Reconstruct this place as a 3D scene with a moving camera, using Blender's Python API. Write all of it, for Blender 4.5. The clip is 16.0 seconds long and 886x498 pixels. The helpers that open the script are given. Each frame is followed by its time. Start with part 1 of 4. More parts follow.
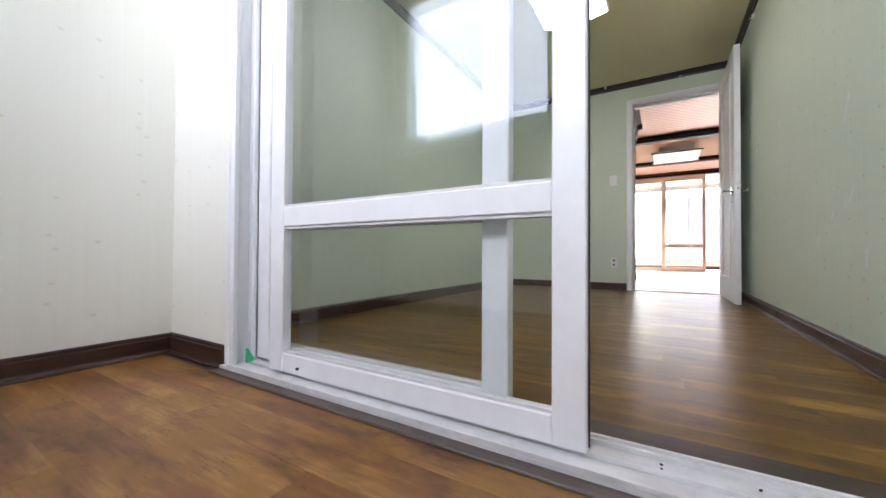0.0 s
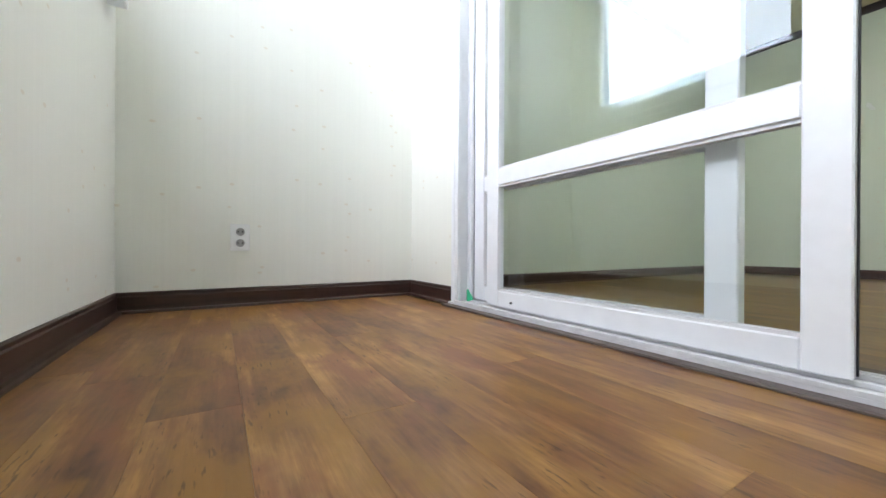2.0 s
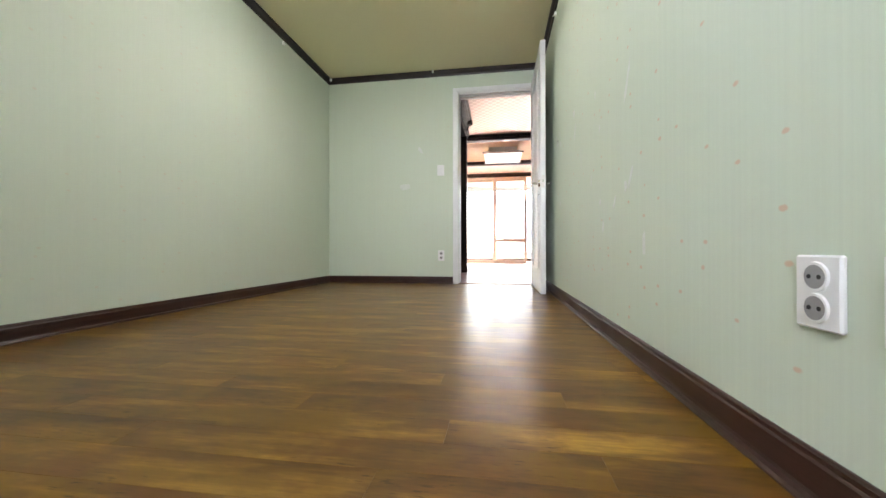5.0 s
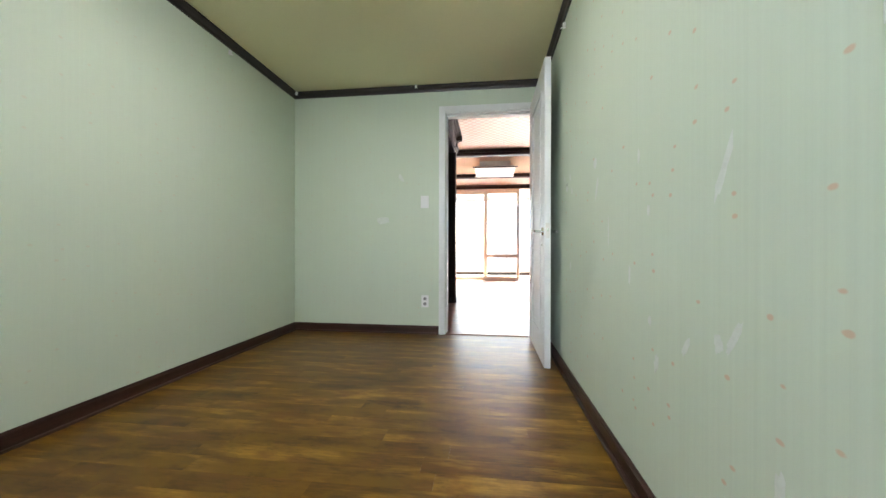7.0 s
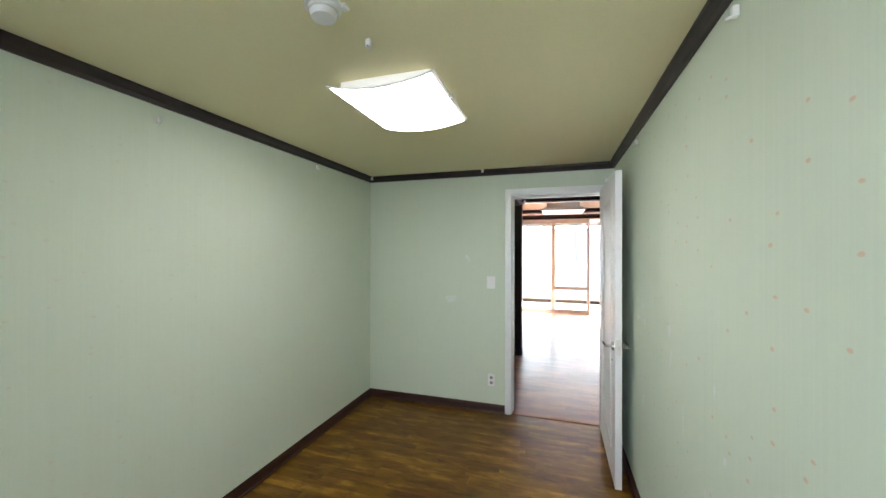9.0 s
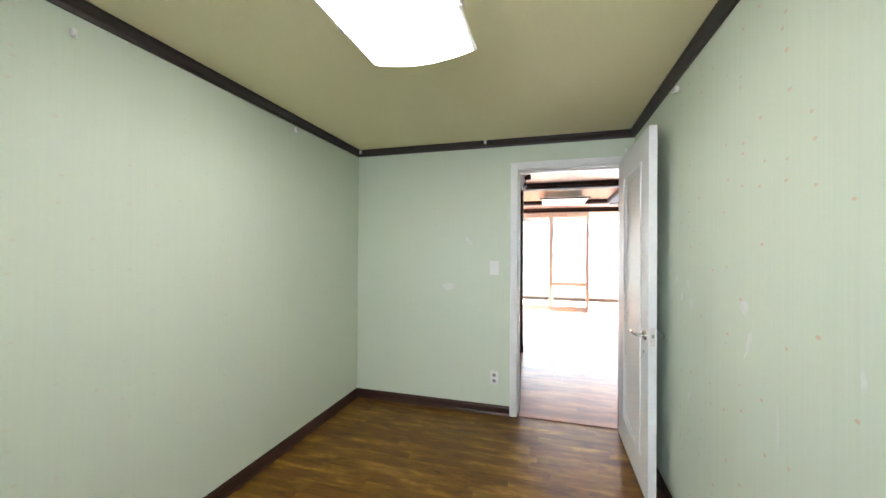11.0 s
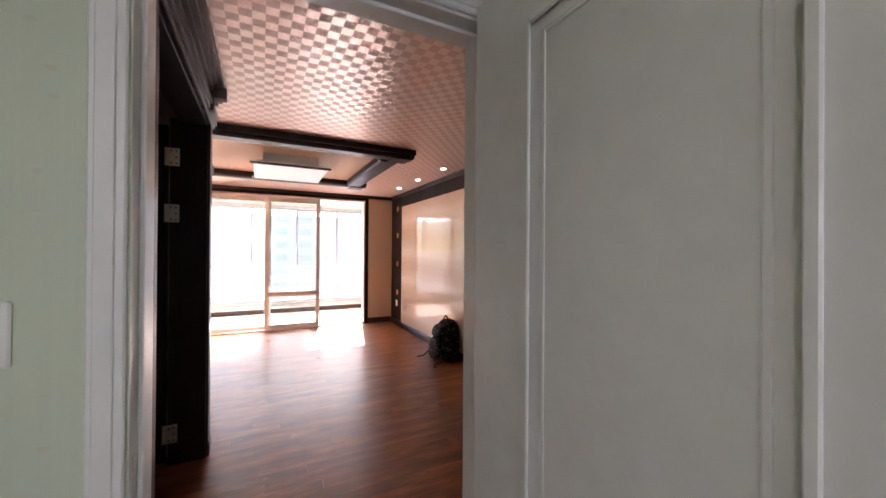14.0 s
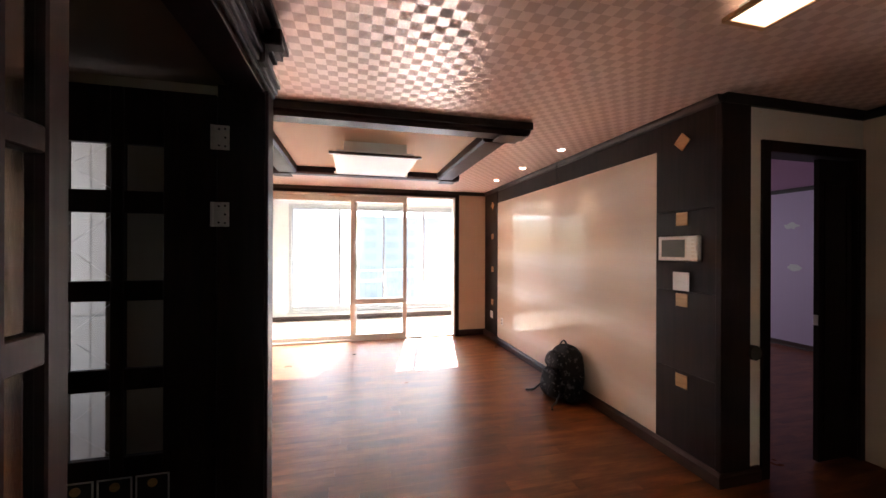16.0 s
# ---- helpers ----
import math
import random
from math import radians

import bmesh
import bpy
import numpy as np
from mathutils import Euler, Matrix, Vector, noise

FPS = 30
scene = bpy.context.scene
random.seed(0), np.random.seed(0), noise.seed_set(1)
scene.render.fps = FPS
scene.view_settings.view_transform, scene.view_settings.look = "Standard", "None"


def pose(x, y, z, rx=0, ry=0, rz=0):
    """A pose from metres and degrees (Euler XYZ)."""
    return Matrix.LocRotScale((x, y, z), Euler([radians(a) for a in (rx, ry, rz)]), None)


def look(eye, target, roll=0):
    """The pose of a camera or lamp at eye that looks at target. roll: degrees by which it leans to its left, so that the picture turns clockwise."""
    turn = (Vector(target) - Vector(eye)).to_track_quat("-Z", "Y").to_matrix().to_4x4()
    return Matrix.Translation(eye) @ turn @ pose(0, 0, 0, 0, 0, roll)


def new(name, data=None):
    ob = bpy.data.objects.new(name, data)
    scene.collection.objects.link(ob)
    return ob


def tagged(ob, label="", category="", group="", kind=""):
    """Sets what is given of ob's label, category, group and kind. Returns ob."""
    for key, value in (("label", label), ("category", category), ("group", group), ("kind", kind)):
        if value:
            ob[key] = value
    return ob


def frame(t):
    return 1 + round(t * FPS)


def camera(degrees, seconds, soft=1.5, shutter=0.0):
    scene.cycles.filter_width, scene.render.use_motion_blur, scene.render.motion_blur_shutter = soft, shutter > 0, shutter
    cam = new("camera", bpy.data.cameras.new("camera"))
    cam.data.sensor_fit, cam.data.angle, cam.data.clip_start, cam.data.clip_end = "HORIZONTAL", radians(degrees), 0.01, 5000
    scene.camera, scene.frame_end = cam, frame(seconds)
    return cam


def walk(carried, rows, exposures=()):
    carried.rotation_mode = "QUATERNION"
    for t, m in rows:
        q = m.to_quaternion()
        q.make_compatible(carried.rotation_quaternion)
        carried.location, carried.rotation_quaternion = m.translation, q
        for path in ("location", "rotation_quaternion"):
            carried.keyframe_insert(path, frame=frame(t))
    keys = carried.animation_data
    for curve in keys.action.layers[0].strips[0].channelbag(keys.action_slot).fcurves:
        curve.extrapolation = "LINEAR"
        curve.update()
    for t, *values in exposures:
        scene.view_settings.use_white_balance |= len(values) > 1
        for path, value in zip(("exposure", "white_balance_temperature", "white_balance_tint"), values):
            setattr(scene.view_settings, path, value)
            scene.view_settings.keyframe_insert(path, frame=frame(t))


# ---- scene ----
cam = camera(101.4, 16.0)
PATH = [
    (0, (0.487, 0.225, 0.39), (-0.543, 1.939, 0.417), 0.3),
    (0.5, (0.419, 0.064, 0.275), (-0.57, 1.802, 0.273), 0.1),
    (1, (0.414, -0.008, 0.209), (-0.807, 1.576, 0.219), 0.4),
    (1.5, (0.452, -0.004, 0.223), (-1.088, 1.273, 0.23), 0.4),
    (2, (0.521, 0.057, 0.237), (-1.182, 1.106, 0.235), 0.3),
    (2.5, (0.596, 0.164, 0.241), (-1.113, 1.203, 0.241), 0.5),
    (3, (0.652, 0.279, 0.258), (-0.757, 1.699, 0.259), 0.4),
    (3.5, (0.668, 0.423, 0.283), (-0.296, 2.175, 0.299), 0.2),
    (4, (0.648, 0.557, 0.306), (-0.015, 2.444, 0.321), 0.3),
    (4.2, (0.648, 0.616, 0.301), (0.128, 2.547, 0.328), 0.4),
    (6.3, (0.642, 1.16, 0.497), (0.411, 3.147, 0.474), -0.2),
    (6.5, (0.643, 1.217, 0.504), (0.403, 3.202, 0.513), 0.2),
    (7, (0.616, 1.386, 0.79), (0.368, 3.371, 0.788), 0.1),
    (7.5, (0.618, 1.462, 1.108), (0.747, 3.458, 1.126), 0.8),
    (8, (0.62, 1.466, 1.277), (0.648, 3.466, 1.277), 0.0),
    (8.5, (0.634, 1.379, 1.463), (0.45, 3.371, 1.465), 0.1),
    (9, (0.622, 1.282, 1.533), (0.025, 3.191, 1.538), 0.1),
    (9.5, (0.581, 1.213, 1.509), (-0.395, 2.959, 1.52), 0.4),
    (9.7, (0.577, 1.163, 1.444), (-0.235, 2.99, 1.486), 0.1),
    (11.8, (0.405, 2.201, 1.357), (0.114, 4.18, 1.36), 0.8),
    (12, (0.419, 2.337, 1.356), (0.466, 4.336, 1.363), 0.9),
    (12.5, (0.386, 2.669, 1.329), (0.757, 4.634, 1.341), 0.4),
    (13, (0.382, 3.135, 1.366), (0.806, 5.090, 1.366), 0.6),
    (13.5, (0.383, 3.513, 1.386), (1.213, 5.332, 1.393), 0.8),
    (14, (0.450, 3.815, 1.372), (1.346, 5.603, 1.380), 0.4),
    (14.5, (0.493, 4.133, 1.406), (1.290, 5.968, 1.394), 0.0),
    (15, (0.511, 4.43, 1.406), (1.139, 6.329, 1.404), 0.2),
    (15.5, (0.497, 4.709, 1.418), (1.066, 6.626, 1.408), 0.1),
    (16, (0.544, 4.749, 1.438), (1.024, 6.691, 1.438), 0.2),
]
EXPOSURES = [
    (0.0, 2.72, 6500, 26), (0.5, 3.0, 6490, 25), (1.0, 3.12, 6480, 23), (2.5, 3.08, 6420, 20), (4.2, 3.42, 6600, 23), (6.5, 3.25, 6300, 15), (9.0, 3.1, 6300, 17), (9.5, 3.42, 6280, 19),
    (12.0, 3.42, 6380, 20), (12.5, 3.1, 6320, 20), (13.0, 2.62, 6400, 22), (13.5, 2.42, 6450, 26), (14.0, 2.38, 6500, 29), (14.5, 2.42, 6550, 31), (15.0, 2.6, 6450, 29), (15.5, 2.5, 6350, 23), (16.0, 2.38, 6280, 20),
]
walk(cam, [(t, look(eye, target, roll)) for t, eye, target, roll in PATH], EXPOSURES)

# ---- world, sun, daylight and exposure ----
world = bpy.data.worlds.new("sky")
scene.world = world
world.use_nodes = True
SUN_ELEV, SUN_AZ = 32.0, 12.6          # azimuth from +y towards +x
sky = world.node_tree.nodes.new("ShaderNodeTexSky")
sky.sky_type = "NISHITA"
sky.sun_disc = False
sky.sun_elevation, sky.sun_rotation = radians(SUN_ELEV), radians(SUN_AZ)
back = world.node_tree.nodes["Background"]
back.inputs["Strength"].default_value = 0.09
world.node_tree.links.new(sky.outputs[0], back.inputs["Color"])


def lamp(name, kind, m, energy, colour, **more):
    data = bpy.data.lights.new(name, kind)
    data.energy, data.color = energy, colour
    if kind == "SUN":
        data.angle = radians(0.53)
    if kind == "AREA":
        data.shape, data.size, data.size_y = "RECTANGLE", more["w"], more["h"]
    if kind == "SPOT":
        data.spot_size, data.spot_blend, data.shadow_soft_size = radians(more["cone"]), 0.6, 0.03
    if kind == "POINT":
        data.shadow_soft_size = 0.05
    ob = new(name, data)
    ob.matrix_world = m
    return tagged(ob, kind="structure")


ce, se = math.cos(radians(SUN_ELEV)), math.sin(radians(SUN_ELEV))
ca, sa = math.cos(radians(SUN_AZ)), math.sin(radians(SUN_AZ))
lamp("sun", "SUN", look((ce * sa * 30, 12 + ce * ca * 30, se * 30), (0, 12, 0)), 5.0, (1.0, 0.93, 0.84))
# daylight in the opening of the annex window
lamp("daylight_bedroom", "AREA", look((0.0, -0.405, 1.63), (0.0, 2, 1.45)), 5.4, (0.90, 0.95, 1.0), w=2.0, h=1.02)
# added sky fill, hung outside above the balcony windows, out of view
lamp("daylight_living", "AREA", look((1.2, 13.1, 2.95), (1.2, 10.0, 0.8)), 20, (0.97, 0.97, 1.0), w=3.2, h=1.8)
# added fill for the lilac room, out of view before a closed wall
lamp("daylight_lilac", "AREA", look((5.0, 10.35, 1.5), (5.0, 7, 0.9)), 3.4, (0.92, 0.92, 1.0), w=1.6, h=1.2)
# added fill at an invented opening, brightens what shows through the lattice
lamp("daylight_entry", "AREA", look((-1.80, 7.12, 1.35), (-0.6, 7.35, 1.1)), 1.6, (0.95, 0.97, 1.0), w=0.5, h=1.5)
# lamps of the place
for sy in (7.794, 8.598, 9.383):
    lamp("downlight_beam", "SPOT", look((2.44, sy, 2.355), (2.66, sy, 1.1)), 1.3, (1.0, 0.72, 0.44), cone=62)


# ---- materials ----
MATS = {}


def mat(name):
    m = bpy.data.materials.new(name)
    m.use_nodes = True
    MATS[name] = m
    nt = m.node_tree
    return m, nt, nt.nodes["Principled BSDF"]


def node(nt, kind, **vals):
    n = nt.nodes.new(kind)
    for key, value in vals.items():
        n.inputs[key.replace("_", " ")].default_value = value
    return n


def where(nt, sx=1, sy=1, sz=1, rz=0):
    """World position, scaled."""
    g = nt.nodes.new("ShaderNodeNewGeometry")
    mp = nt.nodes.new("ShaderNodeMapping")
    mp.inputs["Scale"].default_value = (sx, sy, sz)
    mp.inputs["Rotation"].default_value = (0, 0, radians(rz))
    nt.links.new(g.outputs["Position"], mp.inputs["Vector"])
    return mp.outputs[0]


def noise_tex(nt, vec, scale, detail=4, rough=0.55):
    n = nt.nodes.new("ShaderNodeTexNoise")
    n.inputs["Scale"].default_value, n.inputs["Detail"].default_value, n.inputs["Roughness"].default_value = scale, detail, rough
    nt.links.new(vec, n.inputs["Vector"])
    return n.outputs["Fac"]


def ramp(nt, fac, stops):
    r = nt.nodes.new("ShaderNodeValToRGB")
    els = r.color_ramp.elements
    while len(els) < len(stops):
        els.new(0.5)
    for e, (p, c) in zip(els, stops):
        e.position, e.color = p, (*c, 1)
    nt.links.new(fac, r.inputs[0])
    return r.outputs[0]


def mixc(nt, fac, a, b, mode="MIX"):
    m = nt.nodes.new("ShaderNodeMix")
    m.data_type, m.blend_type = "RGBA", mode
    for sock, v in ((m.inputs[0], fac), (m.inputs[6], a), (m.inputs[7], b)):
        if isinstance(v, (int, float)):
            sock.default_value = v
        elif isinstance(v, tuple):
            sock.default_value = (*v, 1)
        else:
            nt.links.new(v, sock)
    return m.outputs[2]


def calc(nt, op, a, b=0.0):
    m = nt.nodes.new("ShaderNodeMath")
    m.operation = op
    for sock, v in zip(m.inputs, (a, b)):
        if isinstance(v, (int, float)):
            sock.default_value = v
        else:
            nt.links.new(v, sock)
    return m.outputs[0]


def bump(nt, bsdf, height, strength, dist=0.002):
    b = nt.nodes.new("ShaderNodeBump")
    b.inputs["Strength"].default_value, b.inputs["Distance"].default_value = strength, dist
    nt.links.new(height, b.inputs["Height"])
    nt.links.new(b.outputs[0], bsdf.inputs["Normal"])


def plain(name, colour, rough=0.5, metal=0.0, grain=0.06, scale=30, bumpy=0.05, coat=0.0):
    m, nt, b = mat(name)
    f = noise_tex(nt, where(nt), scale)
    f2 = noise_tex(nt, where(nt), scale / 12, 3)
    lo = tuple(c * (1 - grain) for c in colour)
    hi = tuple(min(1, c * (1 + grain)) for c in colour)
    c1 = ramp(nt, f, [(0.3, lo), (0.7, hi)])
    nt.links.new(mixc(nt, calc(nt, "MULTIPLY", f2, 0.25), c1, tuple(c * 0.86 for c in colour)), b.inputs["Base Color"])
    b.inputs["Metallic"].default_value = metal
    nt.links.new(calc(nt, "ADD", calc(nt, "MULTIPLY", f2, 0.16), rough - 0.08), b.inputs["Roughness"])
    b.inputs["Coat Weight"].default_value = coat
    if bumpy:
        bump(nt, b, f, bumpy)
    return m


def wallpaper(name, colour, stripe=0.05, flecks=0.0, fleck_colour=(0.66, 0.32, 0.17), across=False):
    """Embossed paper with a fine upright rib, faint blotches and now and then a rust-coloured fleck."""
    m, nt, b = mat(name)
    rib = noise_tex(nt, where(nt, 90, 90, 90 if across else 0.9), 1.0, 3, 0.7)
    blot = noise_tex(nt, where(nt), 1.7, 4)
    fine = noise_tex(nt, where(nt), 60, 2)
    base = ramp(nt, rib, [(0.25, tuple(c * (1 - stripe) for c in colour)), (0.75, tuple(min(1, c * (1 + stripe)) for c in colour))])
    base = mixc(nt, calc(nt, "MULTIPLY", blot, 0.22), base, tuple(c * k for c, k in zip(colour, (0.93, 0.9, 0.8))))
    if flecks:
        v = nt.nodes.new("ShaderNodeTexVoronoi")
        v.voronoi_dimensions = "2D"
        v.inputs["Scale"].default_value = 8.5
        v.inputs["Randomness"].default_value = 1.0
        g = nt.nodes.new("ShaderNodeNewGeometry")
        sp = nt.nodes.new("ShaderNodeSeparateXYZ")
        nt.links.new(g.outputs["Position"], sp.inputs[0])
        cb = nt.nodes.new("ShaderNodeCombineXYZ")
        nt.links.new(calc(nt, "ADD", sp.outputs[0], sp.outputs[1]), cb.inputs[0])
        nt.links.new(calc(nt, "MULTIPLY", sp.outputs[2], 1.7), cb.inputs[1])
        nt.links.new(cb.outputs[0], v.inputs["Vector"])
        wob = calc(nt, "ADD", v.outputs["Distance"], calc(nt, "MULTIPLY", noise_tex(nt, where(nt), 45, 2), 0.10))
        spot = ramp(nt, wob, [(0.097, (1, 1, 1)), (0.135, (0, 0, 0))])
        sep = nt.nodes.new("ShaderNodeSeparateColor")
        nt.links.new(v.outputs["Color"], sep.inputs[0])
        keep = calc(nt, "MULTIPLY", calc(nt, "GREATER_THAN", sep.outputs[0], 0.70), flecks)
        base = mixc(nt, calc(nt, "MULTIPLY", spot, keep), base, fleck_colour)
    nt.links.new(base, b.inputs["Base Color"])
    b.inputs["Roughness"].default_value = 0.62
    bump(nt, b, calc(nt, "ADD", rib, calc(nt, "MULTIPLY", fine, 0.5)), 0.18, 0.001)
    return m


def planks(name, dark, mid, light, rough, streak=1.0, shine=0.36, mottle=0.0, knotty=0.65):
    """Printed wood floor, the grain along x; each board takes its own stretch of the print."""
    m, nt, b = mat(name)
    g = nt.nodes.new("ShaderNodeNewGeometry")
    info = nt.nodes.new("ShaderNodeObjectInfo")
    shift = nt.nodes.new("ShaderNodeVectorMath")
    shift.operation = "MULTIPLY_ADD"
    comb = nt.nodes.new("ShaderNodeCombineXYZ")
    for i in range(3):
        nt.links.new(info.outputs["Random"], comb.inputs[i])
    nt.links.new(comb.outputs[0], shift.inputs[0])
    shift.inputs[1].default_value = (37, 19, 53)
    nt.links.new(g.outputs["Position"], shift.inputs[2])

    def at(sx, sy):
        mp = nt.nodes.new("ShaderNodeMapping")
        mp.inputs["Scale"].default_value = (sx, sy, 1)
        nt.links.new(shift.outputs[0], mp.inputs["Vector"])
        return mp.outputs[0]

    broad = noise_tex(nt, at(2.2, 9), 1.0, 5, 0.62)
    grain = noise_tex(nt, at(5, 120), 1.0, 5, 0.65)
    knots = noise_tex(nt, at(4.5, 13), 1.0, 3, 0.5)
    col = ramp(nt, broad, [(0.33, dark), (0.5, mid), (0.66, light)])
    col = mixc(nt, calc(nt, "MULTIPLY", ramp(nt, grain, [(0.38, (1, 1, 1)), (0.60, (0, 0, 0))]), 0.32 * streak), col, tuple(c * 0.55 for c in dark))
    col = mixc(nt, calc(nt, "MULTIPLY", ramp(nt, knots, [(0.27, (1, 1, 1)), (0.40, (0, 0, 0))]), knotty), col, tuple(c * 0.6 for c in dark))
    if mottle:
        # olive and reddish clouds of the print, and short dark saw marks
        cloud = noise_tex(nt, at(4.5, 7), 1.0, 4, 0.6)
        col = mixc(nt, calc(nt, "MULTIPLY", ramp(nt, cloud, [(0.50, (0, 0, 0)), (0.62, (1, 1, 1))]), mottle), col, (mid[0] * 1.15, mid[1] * 1.30, mid[2] * 0.7))
        col = mixc(nt, calc(nt, "MULTIPLY", ramp(nt, cloud, [(0.36, (1, 1, 1)), (0.47, (0, 0, 0))]), mottle), col, (mid[0] * 0.95, mid[1] * 0.80, mid[2] * 1.05))
        dash = noise_tex(nt, at(32, 190), 1.0, 2, 0.5)
        patch = ramp(nt, noise_tex(nt, at(6, 9), 1.0, 2), [(0.50, (0, 0, 0)), (0.60, (1, 1, 1))])
        col = mixc(nt, calc(nt, "MULTIPLY", calc(nt, "MULTIPLY", ramp(nt, dash, [(0.30, (1, 1, 1)), (0.40, (0, 0, 0))]), patch), 0.7), col, tuple(c * 0.45 for c in dark))
    col = mixc(nt, calc(nt, "MULTIPLY", info.outputs["Random"], 0.25), col, mid)
    nt.links.new(col, b.inputs["Base Color"])
    sm = noise_tex(nt, where(nt), 2.5, 4)
    nt.links.new(calc(nt, "ADD", calc(nt, "MULTIPLY", sm, 0.08), rough - 0.04), b.inputs["Roughness"])
    b.inputs["Specular IOR Level"].default_value = shine
    bump(nt, b, grain, 0.10 * streak, 0.001)
    return m


def woodgrain(name, dark, light, rough, sx, sy, sz, shine=0.5):
    m, nt, b = mat(name)
    b.inputs["Specular IOR Level"].default_value = shine
    g = noise_tex(nt, where(nt, sx, sy, sz), 1.0, 5, 0.62)
    big = noise_tex(nt, where(nt), 3, 3)
    col = ramp(nt, g, [(0.3, dark), (0.7, light)])
    nt.links.new(mixc(nt, calc(nt, "MULTIPLY", big, 0.3), col, dark), b.inputs["Base Color"])
    nt.links.new(calc(nt, "ADD", calc(nt, "MULTIPLY", big, 0.2), rough - 0.1), b.inputs["Roughness"])
    bump(nt, b, g, 0.12, 0.001)
    return m


def checks(name, a, b_, size, gloss_a, gloss_b, sheen=0.1):
    """Printed chequered paper: one square matt, the next with a satin sheen."""
    m, nt, b = mat(name)
    g = nt.nodes.new("ShaderNodeNewGeometry")
    off = nt.nodes.new("ShaderNodeVectorMath")
    off.operation = "MULTIPLY_ADD"
    off.inputs[1].default_value = [1 / v for v in size]
    off.inputs[2].default_value = (0.252, 0.293, 0.0)
    nt.links.new(g.outputs["Position"], off.inputs[0])
    ch = nt.nodes.new("ShaderNodeTexChecker")
    ch.inputs["Scale"].default_value = 1.0
    nt.links.new(off.outputs[0], ch.inputs["Vector"])
    fac = ch.outputs["Fac"]
    fine = noise_tex(nt, where(nt, 200, 30, 30), 1.0, 2)
    blot = noise_tex(nt, where(nt), 2.0, 3)
    col = mixc(nt, fac, a, b_)
    col = mixc(nt, calc(nt, "MULTIPLY", fine, 0.25), col, tuple(c * 0.8 for c in a))
    col = mixc(nt, calc(nt, "MULTIPLY", blot, 0.15), col, tuple(c * 0.75 for c in a))
    nt.links.new(col, b.inputs["Base Color"])
    nt.links.new(calc(nt, "ADD", calc(nt, "MULTIPLY", fac, gloss_b - gloss_a), gloss_a), b.inputs["Roughness"])
    b.inputs["Specular IOR Level"].default_value = 0.9
    nt.links.new(calc(nt, "ADD", calc(nt, "MULTIPLY", fac, sheen), 0.05), b.inputs["Metallic"])
    bump(nt, b, fine, 0.08, 0.0008)
    return m


def glow(name, colour, strength):
    m, nt, b = mat(name)
    b.inputs["Base Color"].default_value = (*colour, 1)
    b.inputs["Emission Color"].default_value = (*colour, 1)
    f = noise_tex(nt, where(nt), 4, 2)
    nt.links.new(calc(nt, "ADD", calc(nt, "MULTIPLY", f, strength * 0.2), strength * 0.9), b.inputs["Emission Strength"])
    b.inputs["Roughness"].default_value = 0.3
    return m


def glass(name, tint, rough=0.0):
    m, nt, b = mat(name)
    b.inputs["Base Color"].default_value = (*tint, 1)
    b.inputs["Transmission Weight"].default_value = 1.0
    b.inputs["IOR"].default_value = 1.54
    f = noise_tex(nt, where(nt), 6, 3)
    nt.links.new(calc(nt, "ADD", calc(nt, "MULTIPLY", f, 0.02), rough), b.inputs["Roughness"])
    return m


CHECK = (0.0525, 0.058, 0.0545)
GREEN = wallpaper("green_paper", (0.605, 0.692, 0.570), 0.035, 0.50)
GREENC = wallpaper("clean_green_paper", (0.610, 0.692, 0.575), 0.02, 0.16)
PALE = wallpaper("pale_paper", (0.82, 0.83, 0.77), 0.02, 0.30, (0.62, 0.46, 0.28))
KHAKI = wallpaper("ceiling_paper", (0.77, 0.73, 0.47), 0.03, 0, across=True)
CREAM = wallpaper("cream_paper", (0.74, 0.66, 0.55), 0.03)
MAUVEC = wallpaper("mauve_ceiling_paper", (0.46, 0.26, 0.38), 0.03)
LILAC = wallpaper("lilac_paper", (0.54, 0.46, 0.60), 0.03)
PEACH = wallpaper("peach_paper", (0.80, 0.62, 0.45), 0.03, 0, across=True)
OUTER = plain("outer_plaster", (0.7, 0.7, 0.68), 0.8)
WHITE = plain("white_paint", (0.80, 0.82, 0.82), 0.34, 0, 0.03, 14, 0.04)
FRAMEW = plain("white_vinyl", (0.82, 0.84, 0.86), 0.3, 0, 0.03, 20, 0.03)
DIRTYW = plain("worn_white_sill", (0.66, 0.66, 0.67), 0.42, 0, 0.10, 22, 0.08)
REDMARK = plain("red_smear", (0.42, 0.07, 0.06), 0.5)
# grey that stands for the shade inside a socket's round recess
WELL = plain("recess_shade_grey", (0.30, 0.30, 0.30), 0.5)
PLASTIC = plain("white_plastic", (0.82, 0.83, 0.82), 0.3, 0, 0.02, 30, 0.02)
SKIRT = woodgrain("brown_skirting", (0.022, 0.009, 0.006), (0.062, 0.025, 0.018), 0.36, 3, 3, 60)
STRIP = woodgrain("grey_brown_strip", (0.06, 0.042, 0.035), (0.13, 0.10, 0.085), 0.45, 4, 60, 4)
DSTRIP = woodgrain("dark_brown_strip", (0.025, 0.014, 0.011), (0.06, 0.037, 0.029), 0.45, 4, 60, 4)
CROWN = woodgrain("black_brown_moulding", (0.012, 0.008, 0.008), (0.035, 0.024, 0.022), 0.4, 4, 4, 60)
WENGE = woodgrain("wenge_film", (0.008, 0.004, 0.004), (0.022, 0.012, 0.010), 0.50, 40, 40, 2, 0.22)
